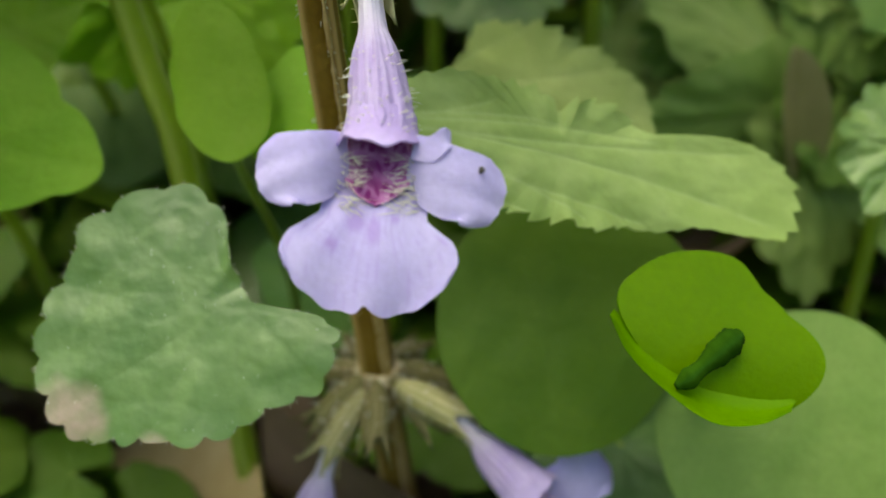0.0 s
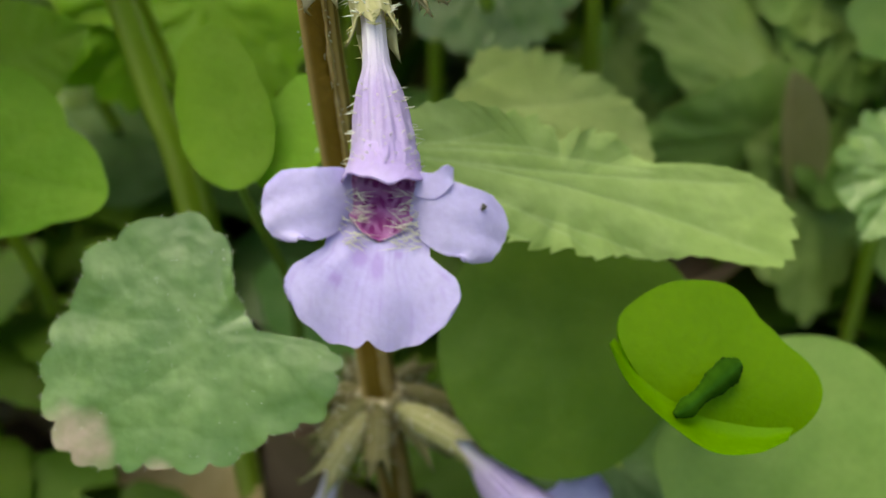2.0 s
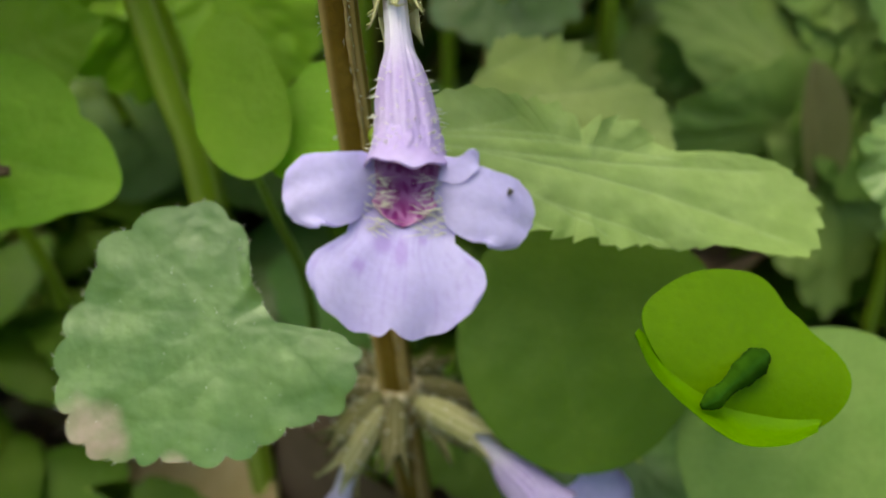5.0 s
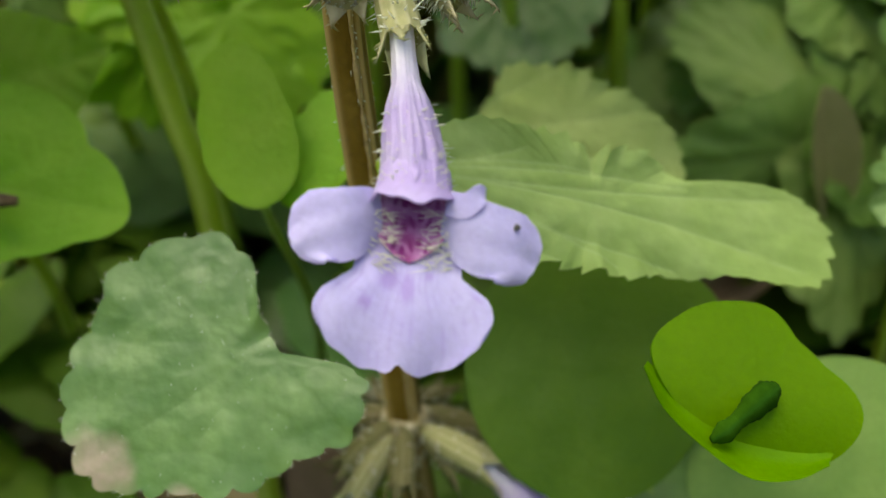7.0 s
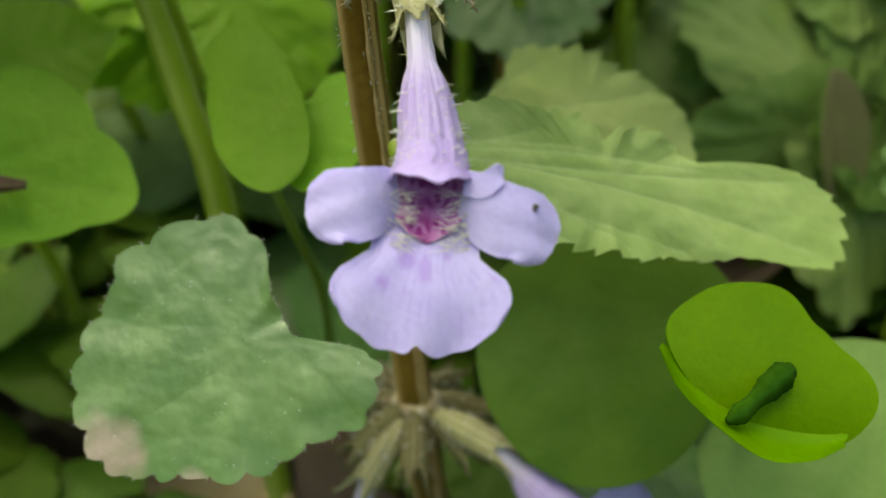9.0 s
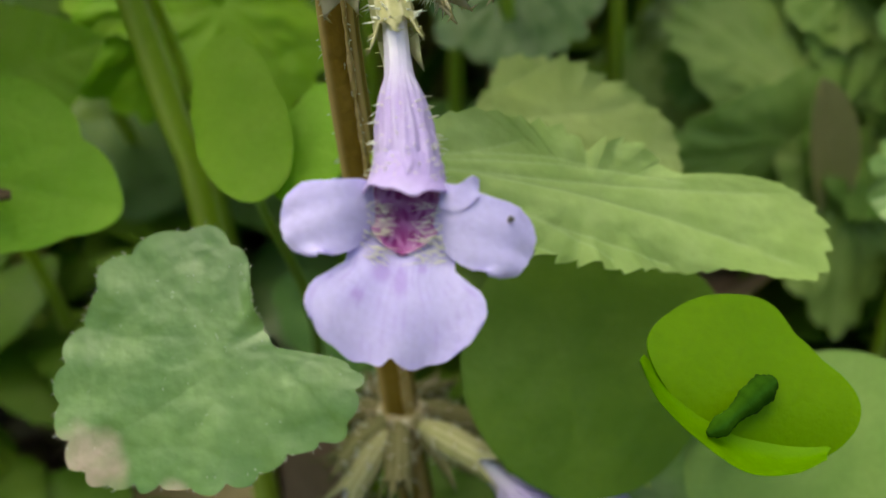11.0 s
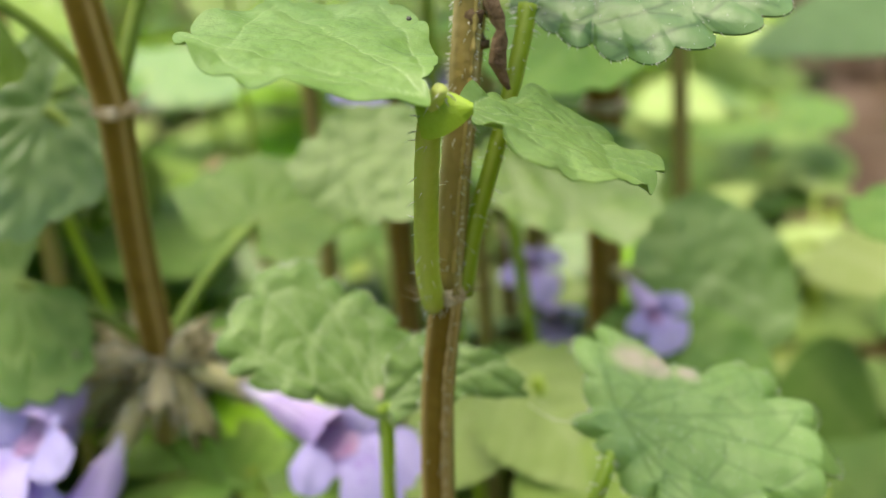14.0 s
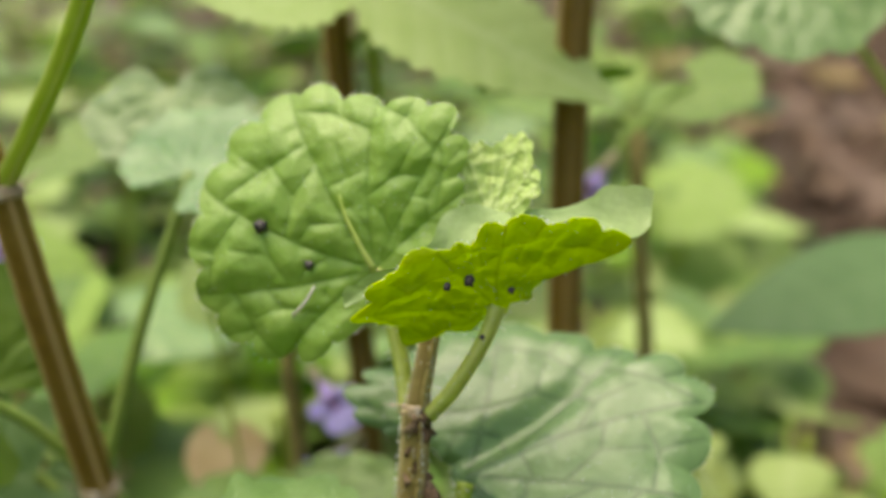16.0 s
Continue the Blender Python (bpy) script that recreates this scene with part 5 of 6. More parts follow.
stalk(t, [(-1.4, 6.3, 0.1), (-1.75, 6.75, 3.6), (-1.95, 6.9, 4.5), (-2.3, 7.25, 5.7), (-2.6, 7.6, 6.6)], [0.1, 0.1, 0.095, 0.085, 0.07], M_PETIOLE, "stalk", 0, 2)
t, lf = upright("broad_leaf", "broad fresh green leaf with a pointed tip", (-3.2, 7.6, 0.2), (-3.5, 6.9, 4.2), M_PETIOLE)
formed_leaf(lf, (-3.04, 6.32, 4.27), (-2.06, 6.24, 4.09), (0.10, -0.60, 0.80), ((-152, 0.74), (-123, 0.70), (-109, 0.62), (-93, 0.52), (-54, 0.33), (-4, 0.50), (10, 0.58), (21, 0.59), (51, 0.46), (92, 0.52), (117, 0.73), (150, 0.9), (180, 1.0)),
            [M_GRASS, M_GRASS], (-0.12, 0.36), ((0, 0.9), (-40, 0.5), (45, 0.6)), 58, 34, 140, quilt=0.02, bulge=0.008, cross=0, soft=6.0)
strip_leaf(lf, (-3.6, 6.9, 4.4), (-2.4, 7.3, 4.75), (0.1, -0.6, 0.8), 1.3, [M_GRASS, M_GRASS], OVATE, 59, 50, 15, 0, 0, 6, bulge=0.03)

# lobed yellow-green leaf
t, lf = upright("lobed_leaf", "yellow-green lobed smooth leaf on a thin stalk", (1.3, 9.5, 0.2), (0.80, 7.84, 6.49), M_PETIOLE)
formed_leaf(lf, (0.80, 7.82, 6.51), (1.06, 7.05, 5.92), (0.05, -0.60, 0.80), ((-176, 0.36), (-138, 0.60), (-107, 0.92), (-91, 1.18), (-77, 1.23), (-63, 1.11), (-48, 0.93), (-33, 0.68), (-13, 0.74), (4, 0.83), (18, 0.66), (42, 0.49), (72, 0.55), (85, 0.97), (94, 1.26), (103, 1.35), (119, 1.29), (131, 1.11), (141, 0.86), (156, 0.51), (163, 0.29)),
            [M_YELLOW, M_YELLOW], (-0.06, 0.31), ((0, 1.11), (89, 1.16), (61, 0.79), (-64, 1.27), (-27, 0.96)), 60, 40, 200, quilt=0.015, bulge=0.01, cross=0, vein_w=0.7, wave=0.03)

# divided leaf
FINGER = lambda u: np.maximum(np.sin(np.pi * np.clip(u, 0, 1) ** 1.25), 0) ** 0.7


def divided_leaf(base, tip, normal, seed, mat, pinnae):
    """A frond: pinnae, (place along the stalk, degrees to its side, length), each cut into narrow blunt lobes."""
    t, lf = upright("herb_robert", "divided feathery green leaf with blunt lobes", (base[0] + 0.6, base[1] + 1.2, 0.2), base, M_PETIOLE, 0.05)
    S, T, N = frame_of(np.asarray(tip, float) - base, normal)
    L = np.linalg.norm(np.asarray(tip, float) - base)
    rng = np.random.RandomState(seed)
    stalk(lf, [base, np.asarray(base) + T * L * 0.5 + N * 0.04, tip], [0.06, 0.05, 0.025], mat, "rachis", 0, 1)
    for u, ang, ln in pinnae:
        w = radians(ang)
        d, sd = T * math.cos(w) + S * math.sin(w), S * math.cos(w) - T * math.sin(w)
        o = np.asarray(base) + T * L * u + N * 0.03
        stalk(lf, [o, o + d * ln * 0.35, o + d * ln * 0.7], [0.03, 0.025, 0.015], mat, "pinna_stalk", 0, 1, sides=6, count=6)
        for q, a, k in ((0.12, -40, 0.5), (0.16, 42, 0.52), (0.2, -22, 0.55), (0.24, 24, 0.55), (0.36, -36, 0.5), (0.40, 35, 0.5), (0.45, -13, 0.5), (0.48, 14, 0.52), (0.5, 0, 0.5))[:None if ln > 0.8 else 8]:
            a = radians(a + rng.uniform(-6, 6))
            way = d * math.cos(a) + sd * math.sin(a)
            f = o + d * ln * q + N * rng.uniform(-0.02, 0.03)
            strip_leaf(lf, f, f + way * ln * k * rng.uniform(0.9, 1.08) + N * rng.uniform(-0.06, 0.02), N + 0.14 * rng.randn(3), min(0.25 * ln, 0.2), [mat, mat], FINGER, rng.randint(999), 26, 11, laterals=2,
                       bulge=0.015, name="leaflet", thick=0.012, vein_w=1.6, cup=-0.06)


divided_leaf((-2.53, 7.43, 6.44), (-3.07, 6.44, 5.87), (0.05, -0.52, 0.85), 5, M_FERN, ((0, 81, 1.39), (0, -81, 1.23), (0.44, 55, 0.84), (0.44, -71, 0.87), (0.74, 45, 0.61), (0.74, -75, 0.51), (0, 143, 0.75)))
divided_leaf((-4.3, 8.2, 9.6), (-3.7, 7.7, 9.1), (0.05, -0.6, 0.8), 6, M_DEEP, ((0.0, 75, 0.8), (0.0, -75, 0.8), (0.6, 60, 0.7), (0.6, -60, 0.7), (0.9, 0, 0.6)))

# ---- behind the stem ----
t, lf = upright("ground_ivy_leaf", "pale puckered ground ivy leaf behind the stem", (-0.9, 9.4, 0.2), (-1.05, 8.33, 9.26), M_PETIOLE)
formed_leaf(lf, (-1.05, 8.31, 9.28), (-1.64, 7.62, 8.86), (0.05, -0.55, 0.83), ((-148, 0.61), (-101, 0.65), (-77, 0.72), (-59, 0.56), (-39, 0.55), (-11, 0.51), (14, 0.53), (32, 0.62), (54, 0.68), (73, 0.60), (98, 0.59), (121, 0.60), (152, 0.62), (177, 0.63)),
            [M_FROST, M_PALE], (0.08, 0.49), ((31, 1.06), (13, 1.01), (-5, 0.95), (-27, 0.88), (61, 0.67)), 61, 40, 180, 0.10, cross=2, quilt=0.03, bulge=0.015, wave=0.05, curl=lambda a, b: -0.35 * np.maximum(0, b - 0.5) ** 2)
t, lf = upright("ground_ivy_leaf", "large frosted ground ivy leaf farther behind the stem", (-0.1, 10.2, 0.2), (-0.52, 9.29, 8.92), M_PETIOLE)
formed_leaf(lf, (-0.52, 9.27, 8.94), (0.14, 8.66, 8.49), (0.05, -0.55, 0.83), ((-165, 0.78), (-130, 0.67), (-88, 0.70), (-54, 0.79), (-24, 0.85), (-6, 0.87), (8, 0.91), (14, 0.75), (27, 0.56), (54, 0.62), (77, 0.65), (110, 0.67), (156, 0.75)),
            [M_FROST, M_PALE], (-0.15, 0.72), ((26, 0.98), (4, 1.21), (-1, 1.56), (-20, 1.52), (-43, 1.18)), 64, 40, 180, 0.08, cross=2, quilt=0.03, bulge=0.015, wave=0.05)
t, lf = upright("broad_leaf", "broad dull green leaf in the shade", (1.6, 11.0, 0.2), (1.45, 10.25, 7.12), M_PETIOLE)
formed_leaf(lf, (1.45, 10.20, 7.15), (1.54, 9.50, 6.44), (0.05, -0.71, 0.71), ((-172, 0.93), (-129, 0.79), (-81, 0.81), (-48, 0.95), (-20, 0.90), (27, 0.82), (68, 0.80), (108, 0.80), (150, 0.89)), [M_DULL, M_DULL], (0, 0), ((0, 0.8), (-50, 0.8), (50, 0.7)), 62, 24, 100, quilt=0.03, bulge=0.03, cross=0, wave=0.04)
t, lf = upright("round_leaf", "light green round leaf in the shade", (1.2, 10.0, 0.2), (1.11, 9.72, 6.87), M_PETIOLE)
formed_leaf(lf, (1.11, 9.68, 6.89), (1.11, 8.88, 6.29), (0.05, -0.60, 0.80), ((-132, 0.73), (-95, 0.86), (-62, 0.94), (-25, 0.80), (27, 0.83), (65, 0.86), (108, 0.90), (134, 0.84), (176, 0.69)), [M_LEAF, M_LEAF], (0.02, 0.42), ((0, 1.0), (-50, 0.9), (50, 0.9)), 63, 24, 100, quilt=0.02, bulge=0.03, cross=0, wave=0.03)
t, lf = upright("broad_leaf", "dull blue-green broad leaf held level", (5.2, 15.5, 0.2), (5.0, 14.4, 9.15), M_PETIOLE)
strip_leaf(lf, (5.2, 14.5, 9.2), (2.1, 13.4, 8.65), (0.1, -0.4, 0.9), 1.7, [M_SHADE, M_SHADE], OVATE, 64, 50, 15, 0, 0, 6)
t, lf = upright("ground_ivy_leaf", "pale scalloped ground ivy leaf on a tall stalk", (12.0, 13.0, 0.2), (2.6, 11.6, 13.4), M_PETIOLE, 0.04)
fan_leaf(lf, (2.6, 11.6, 13.4), (2.6, 10.6, 12.5), (0.05, -0.5, 0.85), 2.3, [M_PALE, M_PALE], 65, 24, 80, 15, 0.08, reach=140, cup=-0.1, bulge=0.05)
t, lf = upright("nettle", "pale green nettle leaf drooping to a point", (-1.6, 11.5, 0.2), (-1.3, 10.2, 13.4), M_PETIOLE)
strip_leaf(lf, (-1.3, 10.2, 13.4), (0.95, 9.5, 12.25), (0.1, -0.5, 0.85), 1.5, [M_NETTLE, M_NETTLE], OVATE, 66, 60, 15, 12, 0.15, 6)
strip_leaf(lf, (-1.4, 10.3, 13.3), (-3.2, 9.8, 13.5), (0.1, -0.5, 0.85), 1.5, [M_NETTLE, M_NETTLE], OVATE, 67, 60, 15, 12, 0.15, 6)
t, lf = upright("ground_ivy_leaf", "pale scalloped ground ivy leaf in the shade", (-3.2, 10.5, 0.2), (-3.0, 9.5, 12.5), M_PETIOLE, 0.025)
fan_leaf(lf, (-3.0, 9.5, 12.5), (-2.9, 8.8, 12.0), (0.05, -0.5, 0.85), 1.6, [M_PALE, M_PALE], 68, 24, 80, 15, 0.08, reach=140, cup=-0.1, bulge=0.05)
t, lf = upright("nettle", "fresh green nettle leaves on a low stalk", (0.6, 9.0, 0.2), (-0.2, 8.2, 7.1), M_PETIOLE)
strip_leaf(lf, (-0.5, 8.4, 7.2), (0.5, 7.6, 6.3), (0.1, -0.5, 0.85), 1.3, [M_NETTLE, M_NETTLE], OVATE, 69, 60, 15, 12, 0.15, 6)
strip_leaf(lf, (-0.5, 8.4, 7.1), (-1.3, 7.7, 6.2), (-0.1, -0.5, 0.85), 1.2, [M_NETTLE, M_NETTLE], OVATE, 70, 60, 15, 12, 0.15, 6)

# tall stems in the background, with a few flowers
for k, (foot, pts, r, mat) in enumerate((((0.3, 10.2, 0), ((0.40, 10.1, 5), (0.42, 10, 9.0), (0.5, 10, 11.5), (0.72, 9.9, 14.5)), 0.16, M_STEM),
                                         ((-1.7, 11.3, 0), ((-1.75, 11.2, 6), (-1.78, 11, 10), (-1.77, 11, 12.5), (-1.8, 11, 15.5)), 0.14, M_STEM),
                                         ((-0.35, 12.4, 0), ((-0.4, 12.2, 4), (-0.3, 12, 8)), 0.15, M_STEMG))):
    t = thing("ground_ivy", foot, "tall brown ground ivy stem farther back", "plant", "background stems")
    g = Geo()
    sweep(g, [foot, *pts], [r, r, r * 0.9], 14, 20, 0.14, 4, seed=k)
    st = part("stem", g, mat, t)
    part("node_collar", collar(pts[1], r * 1.25, 70 + k, 0), M_NODE, t)
    rng = np.random.RandomState(80 + k)
    for j in range(4):
        w = rng.uniform(0, 6.28)
        c = np.array(pts[min(j, len(pts) - 1)])
        kn = c + np.array((math.cos(w) * 1.0, math.sin(w) * 0.8 + 0.5, 0.7))
        ivy_leaf(t, tuple(c), tuple(kn), tuple(kn + np.array((math.cos(w), math.sin(w), -0.35)) * 0.9), (0, -0.3, 0.95), 1.7, [M_LEAF, M_LEAF], 90 + 7 * k + j, (14, 50))
    if k < 3:
        c = np.array(pts[1]) * 0.6 + np.array(pts[0]) * 0.4
        w = (0.5, -0.45, 0.2)[k]
        flower(t, c, c + np.array((w * 0.4, -0.25, -0.05)), c + np.array((w * 0.9, -0.5, -0.3)), (0, -0.4, 0.9), 0.6, 30 + k, False)


# flowers of plants farther back
def far_flower(c, side, seed, size):
    c = np.array(c, float)
    root = (c[0] - side * 1.1, c[1] + 0.9, 0.0)
    t = thing("ground_ivy", root, "ground ivy farther back with one lilac flower", "plant", "background flowers")
    top = (c[0] - side * 0.9, c[1] + 0.7, c[2] + 0.5)
    stalk(t, [root, (root[0] + 0.1, root[1] + 0.1, c[2] * 0.5), top], [0.12, 0.11, 0.09], M_STEMG, "stem", 0, seed)
    q = np.array(top)
    flower(t, c + (q - c) * size, c + (q - c) * 0.6 * size, c, (0, -0.4, 0.9), size, seed, False)
    stalk(t, [q, (q + c + (q - c) * size) / 2 + np.array((0, 0, 0.05)), c + (q - c) * size], [0.05, 0.04, 0.03], M_STALK, "flower_stalk", 0, seed, count=8)
    rng = np.random.RandomState(seed)
    for sg in (-1, 1):
        ivy_leaf(t, top, (top[0] + sg * 0.7, top[1] + 0.6, top[2] + 0.4), (top[0] + sg * 1.3, top[1] + rng.uniform(-0.2, 0.6), top[2] + 0.2), (0, -0.4, 0.9), 1.6, [M_SOFT, M_SOFT], seed + sg, (12, 50))


for k, (c, sd) in enumerate((((-0.36, 10.5, 7.2), 0.6), ((0.66, 12.0, 10.86), -0.6), ((-1.88, 10.0, 9.25), 0.7), ((-1.28, 11.0, 8.91), -0.5), ((-5.64, 11.0, 10.55), 0.6),
                             ((-2.86, 12.0, 9.43), -0.6))):
    far_flower(c, sd, 500 + 3 * k, (0.62, 0.6, 0.5, 0.5, 0.6, 0.55)[k])

# dead twig lying across the low leaves
t = thing("twig", (-4.4, 5.6, 4.02), "thin dead twig with a dark broken end", "twig")
stalk(t, [(-4.4, 5.6, 4.0), (-3.74, 5.78, 4.2), (-3.28, 6.0, 4.3)], [0.05, 0.055, 0.06], M_TAN, "twig_shaft", 0, 1)
stalk(t, [(-3.3, 5.98, 4.29), (-3.05, 6.05, 4.33), (-2.74, 6.1, 4.3)], [0.075, 0.085, 0.03], M_SCAR, "broken_end", 0, 1, label="dark broken end")

# frilled pale leaf at the edge, dry pod behind the nettle leaf
t, lf = upright("ground_ivy_leaf", "small frilled pale green leaf", (3.2, 7.4, 0.2), (2.95, 6.9, 4.1), M_PETIOLE)
fan_leaf(lf, (3.1, 6.8, 4.1), (2.7, 6.4, 3.75), (0.05, -0.7, 0.7), 0.95, [M_PALE, M_PALE], 73, 24, 100, 11, 0.16, reach=140, wave=0.12, bulge=0.03)
t = thing("dry_leaf", (2.72, 8.25, 2.9), "hanging brown dry leaf behind the nettle", "leaf")
strip_leaf(t, (2.55, 8.0, 4.15), (2.8, 7.95, 2.95), (0.3, -0.9, 0.2), 0.42, [M_CALYX, M_CALYX], SPOON, 74, 24, 9, fold=0.6, laterals=0, vein_w=0.05)
t, lf = upright("tan_leaf", "tan yellowed leaf in the undergrowth", (-3.6, 12.6, 0.2), (-3.8, 12.2, 7.6), M_TAN)
fan_leaf(lf, (-3.8, 12.1, 7.7), (-3.75, 11.8, 7.2), (0, -0.6, 0.8), 1.1, [M_TAN, M_TAN], 75, 16, 50, 9, 0.05, bulge=0.02)

for foot, b, form, mt in (((2.2, 10.4, 0.2), (2.08, 9.2, 3.22), ((-160, 0.80), (-121, 0.86), (-83, 0.85), (-39, 0.86), (17, 0.70), (64, 0.84), (117, 0.95), (153, 0.77)), M_SOFT),
                          ((-3.3, 10.2, 0.2), (-3.23, 9.0, 3.9), ((-145, 0.65), (-86, 0.65), (-42, 0.74), (1, 0.67), (51, 0.82), (96, 0.91), (131, 1.09), (169, 0.85)), M_SOFT),
                          ((-1.5, 10.2, 0.2), (-1.54, 9.0, 3.97), ((-170, 0.53), (-121, 0.52), (-52, 0.49), (-1, 0.46), (53, 0.37), (140, 0.46)), M_LEAF),
                          ((3.7, 11.4, 0.2), (3.61, 10.2, 2.75), ((-136, 0.99), (-88, 0.89), (-25, 0.98), (16, 0.84), (130, 0.68), (180, 0.73)), M_SOFT),
                          ((3.54, 11.00, 0.2), (3.44, 9.80, 3.37), ((-150, 1.0), (-95, 1.15), (-40, 1.05), (10, 1.0), (60, 1.1), (120, 1.05), (170, 0.95)), M_SOFT),
                          ((2.47, 11.50, 0.2), (2.37, 10.30, 3.29), ((-160, 0.75), (-110, 0.9), (-50, 0.85), (0, 0.7), (55, 0.8), (110, 0.85), (160, 0.7)), M_DULL)):
    t, lf = upright("woodland_herb", "soft green broad leaf in the shade", foot, b, M_PETIOLE, 0.06, "plant", "shade leaves")
    formed_leaf(lf, b, (b[0] + 0.1, b[1] - 0.8, b[2] - 0.6), (0.05, -0.6, 0.8), form, [mt, mt], (0, 0), ((0, 0.7), (-60, 0.7), (60, 0.7), (-130, 0.7), (130, 0.7)), int(abs(b[0]) * 10), 20, 90, quilt=0.03, bulge=0.04, cross=0, wave=0.04)

# soft leaves that fill the shade
for k, (foot, kn, tip, nn, wd, mt) in enumerate((((3.2, 10.2, 0.2), (3.0, 9.4, 4.3), (1.9, 8.8, 3.9), (0.1, -0.6, 0.8), 1.7, M_LEAF), ((2.9, 9.0, 0.2), (2.9, 8.3, 3.6), (1.5, 7.6, 3.4), (0.0, -0.7, 0.7), 1.8, M_SOFT),
                                                 ((-3.6, 10.4, 0.2), (-3.4, 9.7, 4.9), (-2.4, 8.8, 4.6), (0.1, -0.6, 0.8), 1.8, M_LEAF), ((0.7, 10.0, 0.2), (0.3, 9.2, 4.6), (0.5, 8.2, 4.0), (0.0, -0.6, 0.8), 1.5, M_BLUE),
                                                 ((-2.6, 9.4, 0.2), (-2.1, 8.9, 4.6), (-2.7, 8.2, 4.0), (0.0, -0.6, 0.8), 2.2, M_GRASS), ((4.0, 10.0, 0.2), (3.6, 9.6, 4.3), (3.3, 8.8, 4.0), (0.0, -0.6, 0.8), 2.5, M_YELLOW), ((3.5, 9.4, 0.2), (3.35, 9.1, 4.4), (3.1, 8.5, 4.1), (0.0, -0.5, 0.86), 1.9, M_SOFT), ((3.4, 8.8, 0.2), (3.2, 8.6, 3.6), (3.0, 7.9, 3.3), (0.0, -0.6, 0.8), 2.0, M_LEAF),
                                                 ((2.2, 10.6, 0.2), (2.4, 10.3, 4.9), (2.6, 9.6, 4.4), (0.0, -0.6, 0.8), 2.6, M_LEAF),
                                                 ((-1.8, 4.6, 0.2), (-1.6, 4.4, 1.9), (-2.2, 4.0, 1.6), (0, -0.5, 0.86), 1.5, M_DEEP))):
    t, lf = upright("woodland_herb", "soft green scalloped leaf in the shade", foot, kn, M_PETIOLE, 0.06, "plant", "shade leaves")
    rng = np.random.RandomState(150 + k)
    kn, tip = np.array(kn), np.array(tip)
    S, T, N = frame_of(tip - kn, nn)
    ln = np.linalg.norm(tip - kn)
    for w in ((0,) if wd < 1.7 else (-1.15, 0.05, 1.2)):
        way = T * math.cos(w) + S * math.sin(w) - N * rng.uniform(0, 0.3)
        q = kn + way * (0.0 if wd < 1.7 else 0.35)
        fan_leaf(lf, q, q + way * ln * rng.uniform(0.7, 1.0), np.array(nn) + 0.25 * rng.randn(3), wd * (1 if wd < 1.7 else 0.62), [mt, mt], 130 + 5 * k + int(w * 2), 20, 90, 15, 0.12, reach=140, bulge=0.04, cup=-0.08, back=0.6, wave=0.04)


# ---- farther plants and litter ----
def wild_plant(kind, seed):
    """A low plant for the distance, rooted at the origin."""
    rng = np.random.RandomState(seed)
    t = thing(("ground_ivy", "nettle", "cow_parsley")[kind], (0, 0, 0), ("green scalloped ground ivy among the undergrowth", "pale green nettle among the undergrowth",
              "yellow-green leafy herb among the undergrowth")[kind], "plant", "undergrowth")
    H = rng.uniform(5, 8)
    st = stalk(t, [(0, 0, -0.6), (rng.uniform(-.4, .4), rng.uniform(-.4, .4), H * 0.5), (rng.uniform(-.8, .8), rng.uniform(-.8, .8), H)], [0.13, 0.11, 0.08], M_STEMG if kind == 0 else M_PETIOLE, "stem", 0, seed, count=10)
    for lv in range(4):
        z = H * (0.3 + 0.22 * lv)
        w0 = rng.uniform(0, 6.28)
        for j in range(3 if kind != 1 else 2):
            w = w0 + j * (2.1 if kind != 1 else 3.14)
            o = np.array((math.cos(w), math.sin(w), 0))
            kn = np.array((0, 0, z)) + o * 0.8 + np.array((0, 0, 0.4))
            e = kn + o * rng.uniform(1.1, 1.7) + np.array((0, 0, rng.uniform(-0.5, 0.3)))
            n = np.array((0, 0, 1)) + 0.35 * rng.randn(3)
            mat = ([M_LEAF, M_PALE, M_LEAF], [M_NETTLE, M_LEAF, M_NETTLE], [M_YELLOW, M_GRASS, M_YELLOW])[kind][rng.randint(3)]
            stalk(t, [(0, 0, z - 0.1), kn * 0.6 + np.array((0, 0, z * 0.4)), kn], [0.05, 0.045], M_PETIOLE, "petiole", 0, 1, count=5, sides=6)
            if kind == 1:
                strip_leaf(t, kn, e + o * 0.6, n, 1.4, [mat, mat], OVATE, rng.randint(999), 24, 9, 11, 0.15, 4, droop=-0.1)
            else:
                fan_leaf(t, kn, e, n, rng.uniform(1.8, 2.6), [mat, mat], rng.randint(999), 9, 40, 15, 0.09, bulge=0.04, cup=-0.05)
    return t


protos = [wild_plant(k % 3, 200 + k) for k in range(6)]
rng = np.random.RandomState(9)
spots = []
for _ in range(900):
    y = 12.5 + 95 * rng.rand() ** 1.5
    x = rng.uniform(-1, 1) * (6 + y * 0.55)
    bare = (2.0 + y * 0.10 < x < 4 + y * 0.32) and y > 20
    if bare or any((x - a) ** 2 + (y - b) ** 2 < (1.3 + y * 0.035) ** 2 for a, b, _ in spots):
        continue
    spots.append((x, y, rng.randint(6)))
for x, y in ((-6.3, 9.5), (-7.5, 12), (6.2, 10.5), (-5.6, 6.2), (7.4, 8.2), (-5, 12.5), (-2.4, 13.2), (-0.9, 14.6), (4.6, 9.0)):
    spots.append((x, y, rng.randint(6)))
